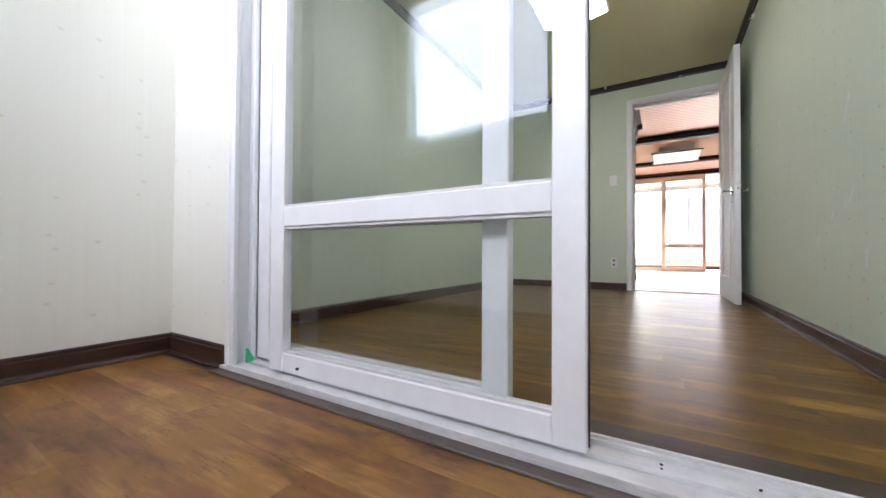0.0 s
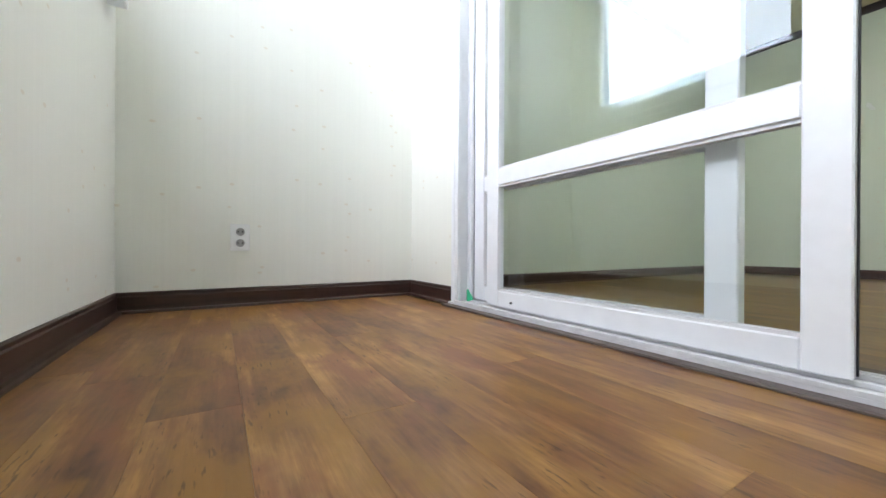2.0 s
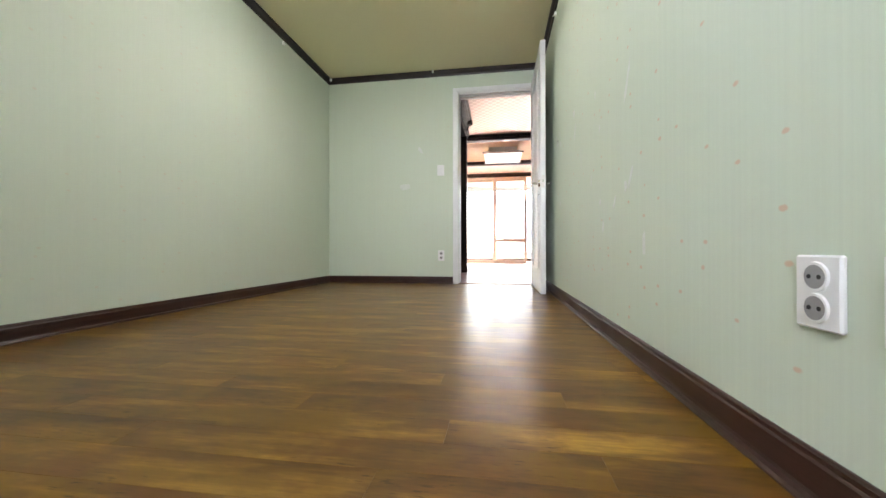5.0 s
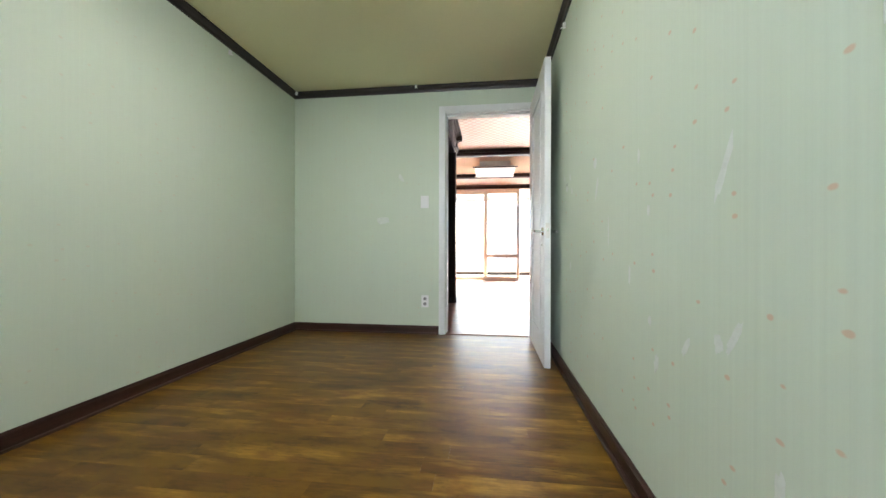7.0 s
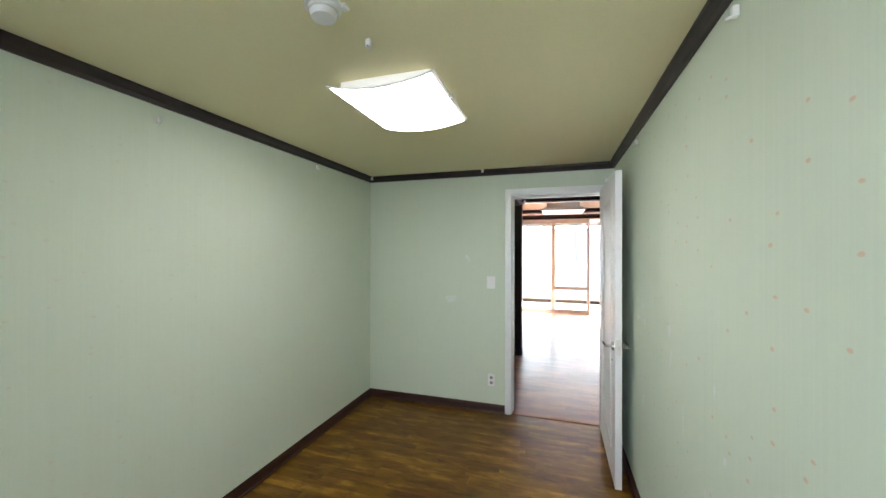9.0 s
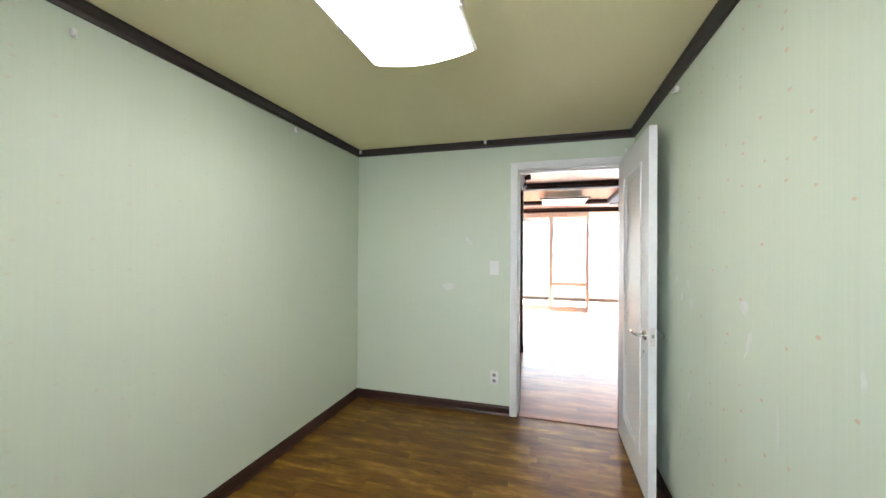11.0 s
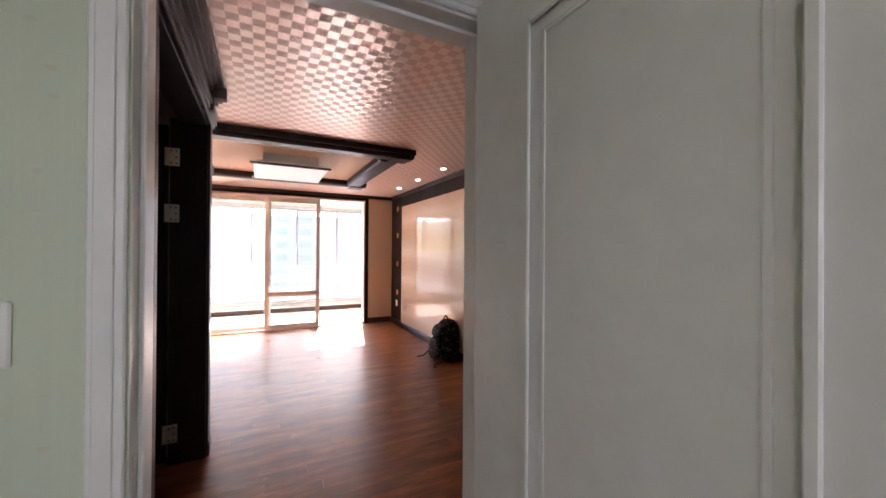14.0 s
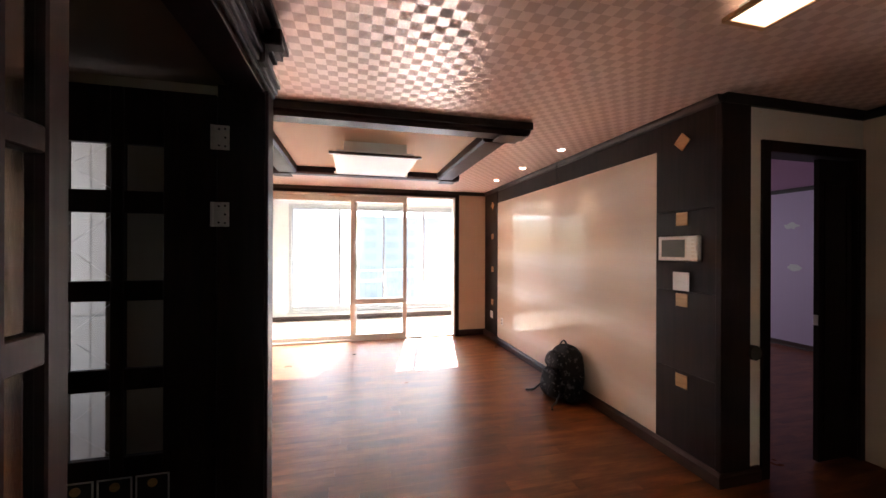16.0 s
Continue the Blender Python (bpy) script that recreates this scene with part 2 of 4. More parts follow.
MAUVEW = woodgrain("dark_mauve_wood", (0.018, 0.008, 0.010), (0.044, 0.022, 0.026), 0.36, 50, 50, 2.5, 0.32)
FLOOR_B = planks("bedroom_boards", (0.048, 0.018, 0.003), (0.145, 0.066, 0.010), (0.38, 0.21, 0.030), 0.31, 0.9, 0.24, 0.7)
FLOOR_A = planks("annex_boards", (0.075, 0.026, 0.009), (0.235, 0.100, 0.030), (0.50, 0.27, 0.080), 0.36, 0.95, 0.36, 0.8, 0.65)
FLOOR_L = planks("living_boards", (0.085, 0.022, 0.007), (0.18, 0.053, 0.016), (0.30, 0.105, 0.034), 0.29, 0.8, 0.25, 0, 0.25)
CHECK_C = checks("chequered_ceiling_paper", (0.68, 0.49, 0.42), (0.90, 0.71, 0.63), CHECK, 0.50, 0.38, 0.25)
CHECK_W = checks("chequered_wall_paper", (0.62, 0.46, 0.38), (0.74, 0.60, 0.53), CHECK, 0.5, 0.4)
CHROME = plain("chrome", (0.72, 0.72, 0.72), 0.15, 1.0, 0.03, 30, 0.0)
ENTRYP = wallpaper("brown_entry_paper", (0.20, 0.15, 0.11), 0.03)
ENTRYM = wallpaper("tan_entry_paper", (0.44, 0.36, 0.28), 0.03)
STEEL = plain("nickel_hinge", (0.74, 0.72, 0.68), 0.35, 0.6, 0.06, 60, 0.0)
DARKHOLE = plain("black_rubber", (0.02, 0.02, 0.022), 0.6)
SCREEN = plain("grey_screen", (0.10, 0.12, 0.115), 0.15, 0, 0.05, 10, 0)
GOLD = woodgrain("golden_inlay", (0.42, 0.22, 0.09), (0.62, 0.38, 0.18), 0.35, 30, 8, 60)
PLUSH = plain("green_rubber", (0.02, 0.42, 0.20), 0.5)
GLASS = glass("window_glass", (0.93, 0.98, 0.97))
LATTICE = glass("etched_glass", (0.85, 0.88, 0.86), 0.06)
ALU = plain("beige_frame", (0.80, 0.77, 0.71), 0.35, 0, 0.04, 20, 0.02)
PASTE = plain("dried_paste", (0.68, 0.73, 0.70), 0.55, 0, 0.05, 40, 0.05)
STAINED = plain("white_scuff", (0.70, 0.75, 0.69), 0.7, 0, 0.06, 40, 0.05)
LAMPGLOW = glow("lamp_panel", (1.0, 0.98, 0.93), 2.5)
LAMPEDGE = glow("lamp_edge", (1.0, 0.98, 0.93), 0.04)
LAMPGLOW2 = glow("living_lamp_panel", (1.0, 0.97, 0.90), 0.06)
LAMPGLOW3 = glow("hall_lamp_panel", (1.0, 0.80, 0.55), 0.6)
BULB = glow("downlight_bulb", (1.0, 0.86, 0.66), 3.2)
TILE = plain("balcony_tile", (0.62, 0.55, 0.47), 0.35, 0, 0.08, 6, 0.04)
# far walls: whitened and cooled, the haze of distance is in the colour
FARWALL = plain("hazed_concrete", (0.90, 0.92, 0.94), 0.85, 0, 0.04, 0.3, 0.0)
# balcony window frames: their shade against the bright sky is in this grey
BACKLITF = plain("backlit_frame_grey", (0.42, 0.44, 0.46), 0.4, 0, 0.05, 20, 0.02)
CONCRETE = plain("pale_concrete", (0.72, 0.74, 0.76), 0.85, 0, 0.06, 2, 0.05)
# far windows: nearly as pale as the walls, haze again in the colour
ROOFC = plain("hazed_window_glass", (0.76, 0.79, 0.82), 0.4)
GROUNDM = plain("ground", (0.40, 0.39, 0.36), 0.9, 0, 0.2, 0.4, 0.0)


def marble():
    m, nt, b = mat("polished_stone")
    warp = noise_tex(nt, where(nt, 0, 0.5, 2.2), 1.2, 5, 0.6)
    v = nt.nodes.new("ShaderNodeTexWave")
    v.bands_direction = "Z"
    v.inputs["Scale"].default_value, v.inputs["Distortion"].default_value = 0.55, 7.0
    v.inputs["Detail"].default_value, v.inputs["Detail Scale"].default_value = 4, 0.7
    nt.links.new(where(nt, 1, 0.35, 1), v.inputs["Vector"])
    col = ramp(nt, v.outputs["Fac"], [(0.08, (0.71, 0.58, 0.46)), (0.35, (0.75, 0.64, 0.52)), (0.7, (0.78, 0.69, 0.58)), (0.95, (0.86, 0.79, 0.70))])
    col = mixc(nt, calc(nt, "MULTIPLY", warp, 0.22), col, (0.64, 0.51, 0.40))
    nt.links.new(col, b.inputs["Base Color"])
    b.inputs["Roughness"].default_value = 0.065
    b.inputs["Specular IOR Level"].default_value = 0.4
    return m


MARBLE = marble()


def camo():
    m, nt, b = mat("dark_patterned_nylon")
    f = noise_tex(nt, where(nt), 26, 4, 0.6)
    f2 = noise_tex(nt, where(nt), 420, 2)
    nt.links.new(ramp(nt, f, [(0.45, (0.004, 0.004, 0.006)), (0.58, (0.010, 0.010, 0.013)), (0.63, (0.15, 0.15, 0.155)), (0.68, (0.010, 0.010, 0.012))]), b.inputs["Base Color"])
    b.inputs["Roughness"].default_value = 0.75
    b.inputs["Specular IOR Level"].default_value = 0.25
    bump(nt, b, f2, 0.3, 0.001)
    return m


CAMO = camo()


# ---- building helpers ----
ORIGIN = {}


def thing(name, at, label, category, group="", kind=""):
    """An empty at the foot of a thing, to which its parts belong."""
    ob = new(name)
    ob.empty_display_size = 0.1
    ob.location = at
    ORIGIN[ob] = Vector(at)
    return tagged(ob, label, category, group, kind)


def part(name, bm, material, parent=None, label="", smooth=False, kind="", category="", group=""):
    """Links a bmesh, given in world coordinates, as one mesh object."""
    bmesh.ops.recalc_face_normals(bm, faces=bm.faces)
    co = [v.co for v in bm.verts]
    mid = Vector([(min(c[i] for c in co) + max(c[i] for c in co)) / 2 for i in range(3)])
    if parent is None:
        mid.z = min(c.z for c in co)
    for v in bm.verts:
        v.co -= mid
    me = bpy.data.meshes.new(name)
    bm.to_mesh(me)
    bm.free()
    me.materials.append(material)
    if smooth:
        for p in me.polygons:
            p.use_smooth = True
        me.set_sharp_from_angle(angle=radians(40))
    ob = new(name, me)
    ob.location = mid - (ORIGIN[parent] if parent else Vector())
    ob.parent = parent
    ORIGIN[ob] = mid
    return tagged(ob, label, category, group, kind)


def add_box(bm, a, b, bevel=0.0, seg=1):
    x0, y0, z0 = a
    x1, y1, z1 = b
    t = bmesh.new()
    bmesh.ops.create_cube(t, size=1, matrix=Matrix.Translation(((x0 + x1) / 2, (y0 + y1) / 2, (z0 + z1) / 2)) @ Matrix.Diagonal((abs(x1 - x0), abs(y1 - y0), abs(z1 - z0), 1)))
    if bevel:
        bmesh.ops.bevel(t, geom=t.edges[:], offset=bevel, segments=seg, affect="EDGES", profile=0.6)
    merge(bm, t)


def merge(bm, t):
    me = bpy.data.meshes.new("t")
    t.to_mesh(me)
    t.free()
    bm.from_mesh(me)
    bpy.data.meshes.remove(me)


def box(name, a, b, material, parent=None, label="", bevel=0.003, **more):
    bm = bmesh.new()
    add_box(bm, a, b, bevel)
    return part(name, bm, material, parent, label, **more)


def boxes(name, items, material, parent=None, label="", bevel=0.0, **more):
    bm = bmesh.new()
    for a, b in items:
        add_box(bm, a, b, bevel)
    return part(name, bm, material, parent, label, **more)


def add_cyl(bm, p, q, r0, r1=None, n=20):
    p, q = Vector(p), Vector(q)
    r1 = r0 if r1 is None else r1
    rot = (q - p).to_track_quat("Z", "Y").to_matrix().to_4x4()
    bmesh.ops.create_cone(bm, cap_ends=True, segments=n, radius1=r0, radius2=r1, depth=(q - p).length, matrix=Matrix.Translation((p + q) / 2) @ rot)


def cyl(name, p, q, r0, material, parent=None, label="", r1=None, n=20, **more):
    bm = bmesh.new()
    add_cyl(bm, p, q, r0, r1, n)
    return part(name, bm, material, parent, label, True, **more)


def sweep(bm, path, profile):
    """A profile of (out, z) drawn along a plan path with mitred corners; out is to the left of travel."""
    pts = [Vector(p) for p in path]
    rings = []
    for i, p in enumerate(pts):
        ds = []
        if i:
            ds.append((p - pts[i - 1]).normalized())
        if i < len(pts) - 1:
            ds.append((pts[i + 1] - p).normalized())
        ns = [Vector((-d.y, d.x)) for d in ds]
        n = ns[0] if len(ns) == 1 else (ns[0] + ns[1]) / (1 + ns[0].dot(ns[1]))
        rings.append([bm.verts.new((p.x + n.x * o, p.y + n.y * o, z)) for o, z in profile])
    k = len(profile)
    for a, b in zip(rings, rings[1:]):
        for j in range(k):
            bm.faces.new((a[j], a[(j + 1) % k], b[(j + 1) % k], b[j]))
    bm.faces.new(rings[0])
    bm.faces.new(rings[-1][::-1])


def moulding(name, paths, profile, material, parent=None, label="", kind="structure"):
    bm = bmesh.new()
    for p in paths:
        sweep(bm, p, profile)
    return part(name, bm, material, parent, label, kind=kind)


def wall(name, axis, at, thick, lo, hi, z0, z1, material, holes=(), label=""):
    """A wall along x (axis 'x', face at y=at) or y, with openings (lo, hi, z0, z1)."""
    cuts = sorted({lo, hi, *(h[0] for h in holes), *(h[1] for h in holes)})
    bm = bmesh.new()
    for a, b in zip(cuts, cuts[1:]):
        spans = [(z0, z1)]
        for h in holes:
            if h[0] <= a and b <= h[1]:
                spans = [(z0, h[2]), (h[3], z1)]
        for s, e in spans:
            if e - s > 1e-4:
                if axis == "x":
                    add_box(bm, (a, at, s), (b, at + thick, e))
                else:
                    add_box(bm, (at, a, s), (at + thick, b, e))
    return part(name, bm, material, None, label, kind="structure")


def slab(name, a, b, material, label=""):
    return box(name, a, b, material, None, label, 0.0, kind="structure")


SKIRT_P = [(0, 0), (0.024, 0), (0.024, 0.004), (0.020, 0.009), (0.011, 0.011), (0.009, 0.016), (0.009, 0.058), (0.006, 0.062), (0.006, 0.070), (0.003, 0.075), (0, 0.075)]


def crown_p(top, h=0.058, d=0.035):
    return [(0, top - h), (d * 0.35, top - h), (d * 0.5, top - h * 0.72), (d * 0.8, top - h * 0.5), (d, top - h * 0.28), (d, top), (0, top)]


# ---- shell of the bedroom and its annex ----
XL, XR, YW, YF = -1.252, 1.097, 4.707, 1.055      # bedroom
AL, AB = -1.172, -0.258                            # annex: side wall, back wall
H = 2.297
LH = 2.385
floor_b = slab("floor_bedroom", (XL - 0.1, YF - 0.02, -0.12), (XR + 0.1, 4.80, -0.008), STRIP, "wood-look boards in a bedroom")
floor_a = slab("floor_annex", (AL - 0.1, AB - 0.1, -0.12), (XR + 0.1, YF - 0.02, -0.008), STRIP, "worn brown wood-look boards in an annex")
wall("wall_east", "y", XR, 0.12, AB - 0.12, YW, 0, H, GREEN, (), "pale green ribbed wallpaper with scuffs and rust flecks")
wall("wall_west", "y", XL - 0.12, 0.12, 0.908, YW + 0.12, 0, H, GREENC, (), "pale green ribbed wallpaper")
wall("wall_annex_side", "y", AL - 0.12, 0.12, AB, 0.908, 0, H, PALE, (), "pale cream wallpaper with small stains")
wall("wall_annex_back", "x", AB - 0.14, 0.14, AL - 0.12, XR, 0, H, PALE, [(-1.05, 1.02, 1.065, 2.16)], "pale cream wallpaper round a window")
wall("wall_slider", "x", 0.908, 0.147, XL, XR, 0, H, PALE, [(-0.782, 1.09, 0, 2.16)], "pale wallpaper round a sliding door")
wall("wall_door", "x", YW, 0.10, XL, XR + 0.12, 0, H, GREENC, [(0.225, 1.045, 0, 2.045)], "pale green wallpaper round a doorway")
wall("wall_door_back", "x", YW + 0.10, 0.135, XL, XR + 0.12, 0, LH, CREAM, [(0.165, 1.144, 0, 2.10)], "cream wallpaper round a doorway")
slab("ceiling_bedroom", (XL - 0.12, YF, H), (XR + 0.12, YW + 0.1, H + 0.1), KHAKI, "olive ceiling wallpaper")
slab("ceiling_annex", (AL - 0.12, AB - 0.14, H), (XR + 0.12, YF, H + 0.1), PALE, "pale ceiling wallpaper")
moulding("skirting_bedroom", [[(XR, 1.055), (XR, YW - 0.03)], [(0.163, YW), (XL, YW), (XL, 1.055)]], SKIRT_P, SKIRT, None, "dark brown moulded skirting board")
moulding("skirting_annex", [[(-0.784, 0.908), (AL, 0.908), (AL, AB), (XR, AB), (XR, 0.88)]], SKIRT_P, SKIRT, None, "dark brown moulded skirting board")
moulding("crown_bedroom", [[(XR, 1.055), (XR, YW), (XL, YW), (XL, 1.055), (XR, 1.055)]], crown_p(H), CROWN, None, "black-brown ceiling moulding")
moulding("crown_annex", [[(XR, 0.908), (AL, 0.908), (AL, AB), (XR, AB), (XR, 0.908)]], crown_p(H), CROWN, None, "black-brown ceiling moulding")
box("threshold_strip", (-0.780, 0.850, -0.01), (XR, 0.886, 0.007), STRIP, None, "brown edging strip along a sill", 0.003, kind="structure")
box("floor_strip", (XL + 0.014, 1.032, -0.01), (XR - 0.014, 1.130, 0.010), DSTRIP, None, "dark brown edging strip along a sill", 0.004, kind="structure")


# annex window
def window_unit(name, x0, x1, z0, z1, y, deep, mullions, material, label, sill=None, clear=True):
    w = thing(name, ((x0 + x1) / 2, y, z0), label, "window", kind="structure")
    boxes("window_frame", [((x0, y, z0), (x1, y + deep, z0 + 0.05)), ((x0, y, z1 - 0.05), (x1, y + deep, z1)), ((x0, y, z0 + 0.05), (x0 + 0.05, y + deep, z1 - 0.05)), ((x1 - 0.05, y, z0 + 0.05), (x1, y + deep, z1 - 0.05))], material, w)
    xs = [x0 + 0.05, *mullions, x1 - 0.05]
    for i, (a, b) in enumerate(zip(xs, xs[1:])):
        yy = y + deep * (0.3 if i % 2 else 0.6)
        sash = boxes("sash", [((a - 0.02, yy, z0 + 0.05), (b + 0.02, yy + 0.03, z0 + 0.1)), ((a - 0.02, yy, z1 - 0.1), (b + 0.02, yy + 0.03, z1 - 0.05)), ((a - 0.02, yy, z0 + 0.1), (a + 0.025, yy + 0.03, z1 - 0.1)), ((b - 0.025, yy, z0 + 0.1), (b + 0.02, yy + 0.03, z1 - 0.1))], material, w)
        pane = box("pane", (a + 0.025, yy + 0.012, z0 + 0.1), (b - 0.025, yy + 0.016, z1 - 0.1), GLASS, sash, bevel=0)
        pane.visible_shadow = False
    if sill:
        box("window_sill", (x0 - 0.03, y + sill, z0 - 0.03), (x1 + 0.03, y + deep * 0.2, z0), material, w)
    return w


window_unit("window_1", -1.05, 1.02, 1.065, 2.16, AB - 0.11, 0.09, [-0.01], FRAMEW, "white sliding window above the annex floor", 0.16)


# ---- white sliding door between annex and bedroom ----
def slider_leaf(x0, x1, y, top, label, mid=(0.472, 0.533), wide=0.064, foot=0.024, material=FRAMEW, low=0.082):
    t = 0.035
    d = thing("sliding_door", ((x0 + x1) / 2, y + t / 2, foot), label, "sliding door", "sliding door leaves")
    box("stile", (x0, y, foot), (x0 + wide, y + t, top), material, d)
    box("stile", (x1 - wide, y, foot), (x1, y + t, top), material, d)
    box("rail", (x0 + wide, y + 0.001, foot), (x1 - wide, y + t - 0.001, low), material, d)
    box("rail", (x0 + wide, y + 0.001, top - 0.08), (x1 - wide, y + t - 0.001, top), material, d)
    spans = [(low, top - 0.08)]
    if mid:
        box("rail", (x0 + wide, y + 0.001, mid[0]), (x1 - wide, y + t - 0.001, mid[1]), material, d)
        spans = [(low, mid[0]), (mid[1], top - 0.08)]
    for s, e in spans:
        p = box("pane", (x0 + wide - 0.004, y + t / 2 - 0.002, s - 0.004), (x1 - wide + 0.004, y + t / 2 + 0.002, e + 0.004), GLASS, d, bevel=0)
        p.visible_shadow = False
        boxes("glazing_bead", [((x0 + wide, y + 0.006, s), (x1 - wide, y + t - 0.006, s + 0.007)), ((x0 + wide, y + 0.006, e - 0.007), (x1 - wide, y + t - 0.006, e))], DIRTYW if material is FRAMEW else material, d, "grey glazing bead")
    return d


door_frame = thing("door_1", (0.15, 0.94, 0), "white sliding-door frame with a worn grooved sill", "door frame", kind="structure")
boxes("sill", [((-0.782, 0.886, 0), (1.09, 1.032, 0.014))], DIRTYW, door_frame, "scuffed white grooved sill")
for yy in (0.890, 0.9495, 1.0055, 1.027):
    box("track", (-0.74, yy - 0.004, 0.014), (1.05, yy + 0.004, 0.024), DIRTYW, door_frame, bevel=0.001)
box("head", (-0.782, 0.90, 2.15), (1.09, 1.04, 2.16), FRAMEW, door_frame)
for s, x0 in ((1, -0.782), (-1, 1.09)):
    box("jamb", (x0, 0.900, 0.014), (x0 + s * 0.022, 1.04, 2.15), FRAMEW, door_frame)
    for yy in (0.912, 0.978, 1.030):
        box("rib", (x0 + s * 0.022, yy - 0.009, 0.014), (x0 + s * 0.045, yy + 0.009, 2.15), FRAMEW, door_frame, bevel=0.002)
leaf1 = slider_leaf(-0.580, 0.370, 0.932, 2.145, "white framed glass sliding leaf, half open")
leaf2 = slider_leaf(-0.735, 0.197, 0.988, 2.145, "white framed glass sliding leaf pushed behind the front leaf")
box("seal", (0.3702, 0.949, 0.03), (0.3725, 0.957, 2.13), DARKHOLE, leaf1, "black seal along the edge", 0.0)
bm = bmesh.new()
bmesh.ops.create_cone(bm, cap_ends=True, segments=7, radius1=0.016, radius2=0.004, depth=0.045, matrix=Matrix.Translation((-0.713, 0.945, 0.045)) @ Matrix.Rotation(0.3, 4, "X"))
part("rubber_stopper", bm, PLUSH, None, "small bright green rubber stopper on the sill", category="door stop")
cyl("screw", (-0.44, 0.927, 0.046), (-0.44, 0.9325, 0.046), 0.004, DARKHOLE, leaf1, n=10)


# ---- sockets and switches ----
def wall_plate(name, centre, normal, w, h, label, category, kind_of):
    """A face plate on a wall; normal is '+x', '-x' or '-y'."""
    th = thing(name, centre, label, category)
    c = Vector(centre)
    n = {"+x": Vector((1, 0, 0)), "-x": Vector((-1, 0, 0)), "-y": Vector((0, -1, 0))}[normal]
    u = Vector((0, 1, 0)) if normal[1] == "x" else Vector((1, 0, 0))

    def face(nm, du, dz, hw, hh, o0, o1, material, bevel=0.002, lab=""):
        a = c + u * (du - hw) + n * o0 + Vector((0, 0, dz - hh))
        b = c + u * (du + hw) + n * o1 + Vector((0, 0, dz + hh))
        return box(nm, [min(p, q) for p, q in zip(a, b)], [max(p, q) for p, q in zip(a, b)], material, th, lab, bevel)

    face("plate", 0, 0, w / 2, h / 2, 0.001, 0.010, PLASTIC, 0.003)
    if kind_of == "socket":
        for dz in (h * 0.21, -h * 0.21):
            p = c + n * 0.009 + Vector((0, 0, dz))
            cup = cyl("outlet_ring", p, p + n * 0.004, w * 0.29, PLASTIC, th, r1=w * 0.27, n=24)
            # no hollow here: a flat disc carries the recess's shade as colour
            cyl("outlet_well", p + n * 0.004, p + n * 0.0046, w * 0.225, WELL, cup, "flat grey disc coloured as the shade of a recess", n=24)
            for s in (-1, 1):
                q = p + n * 0.0044 + u * (s * w * 0.11)
                cyl("pin_hole", q, q + n * 0.0008, w * 0.045, DARKHOLE, cup, "black pin hole", n=10)
    elif kind_of == "switch":
        face("rocker", 0, h * 0.18, w * 0.28, h * 0.14, 0.010, 0.014, PLASTIC)
        face("rocker", 0, -h * 0.16, w * 0.28, h * 0.14, 0.010, 0.014, PLASTIC)
    elif kind_of == "aerial":
        face("inner_plate", 0, 0, w * 0.28, h * 0.38, 0.010, 0.013, PLASTIC)
        p = c + n * 0.012 + Vector((0, 0, h * 0.17))
        cyl("jack", p, p + n * 0.006, w * 0.09, CHROME, th, "metal aerial jack", n=14)
        face("port", 0, -h * 0.25, w * 0.16, h * 0.02, 0.013, 0.0135, DARKHOLE, 0)
    return th


wall_plate("wall_socket", (AL, 0.128, 0.278), "+x", 0.070, 0.108, "white double socket low on cream wallpaper", "wall socket", "socket")
wall_plate("wall_socket", (XR, 1.415, 0.302), "-x", 0.075, 0.105, "white double socket low on green wallpaper", "wall socket", "socket")
wall_plate("aerial_socket", (XR, 1.285, 0.301), "-x", 0.085, 0.110, "white aerial outlet plate beside a socket", "aerial socket", "aerial")
wall_plate("wall_socket", (0.035, YW, 0.302), "-y", 0.068, 0.112, "white double socket beside a door", "wall socket", "socket")
wall_plate("light_switch", (0.030, YW, 1.223), "-y", 0.076, 0.115, "white light switch beside a door", "light switch", "switch")


# ---- bedroom door ----
d2 = thing("door_2", (0.635, YW + 0.1, 0), "white painted door frame with stepped casing", "door frame", kind="structure")
for x0, x1 in ((0.163, 0.222), (1.042, 1.096)):
    box("casing", (x0, YW - 0.014, 0), (x1, YW - 0.001, 2.10), WHITE, d2, bevel=0.004)
    box("casing_bead", (x0 + 0.012, YW - 0.020, 0), (x1 - 0.016, YW - 0.014, 2.085), WHITE, d2, bevel=0.002)
box("head_casing", (0.222, YW - 0.014, 2.042), (1.042, YW - 0.001, 2.10), WHITE, d2, bevel=0.004)
box("head_bead", (0.20, YW - 0.020, 2.058), (1.06, YW - 0.014, 2.085), WHITE, d2, bevel=0.002)
box("jamb", (0.212, YW, 0), (0.226, YW + 0.12, 2.045), WHITE, d2, bevel=0.001)
box("jamb", (1.044, YW, 0), (1.058, YW + 0.12, 2.045), WHITE, d2, bevel=0.001)
box("head", (0.226, YW, 2.034), (1.044, YW + 0.12, 2.046), WHITE, d2, bevel=0.001)
box("stop", (0.226, YW + 0.05, 0), (0.236, YW + 0.12, 2.034), WHITE, d2, bevel=0.002)
box("stop", (1.032, YW + 0.05, 0), (1.044, YW + 0.12, 2.034), WHITE, d2, bevel=0.002)
box("stop", (0.236, YW + 0.05, 2.022), (1.032, YW + 0.12, 2.034), WHITE, d2, bevel=0.002)
box("strike_plate", (0.226, YW + 0.02, 0.86), (0.2275, YW + 0.045, 0.96), STEEL, d2, "small metal strike plate", 0)
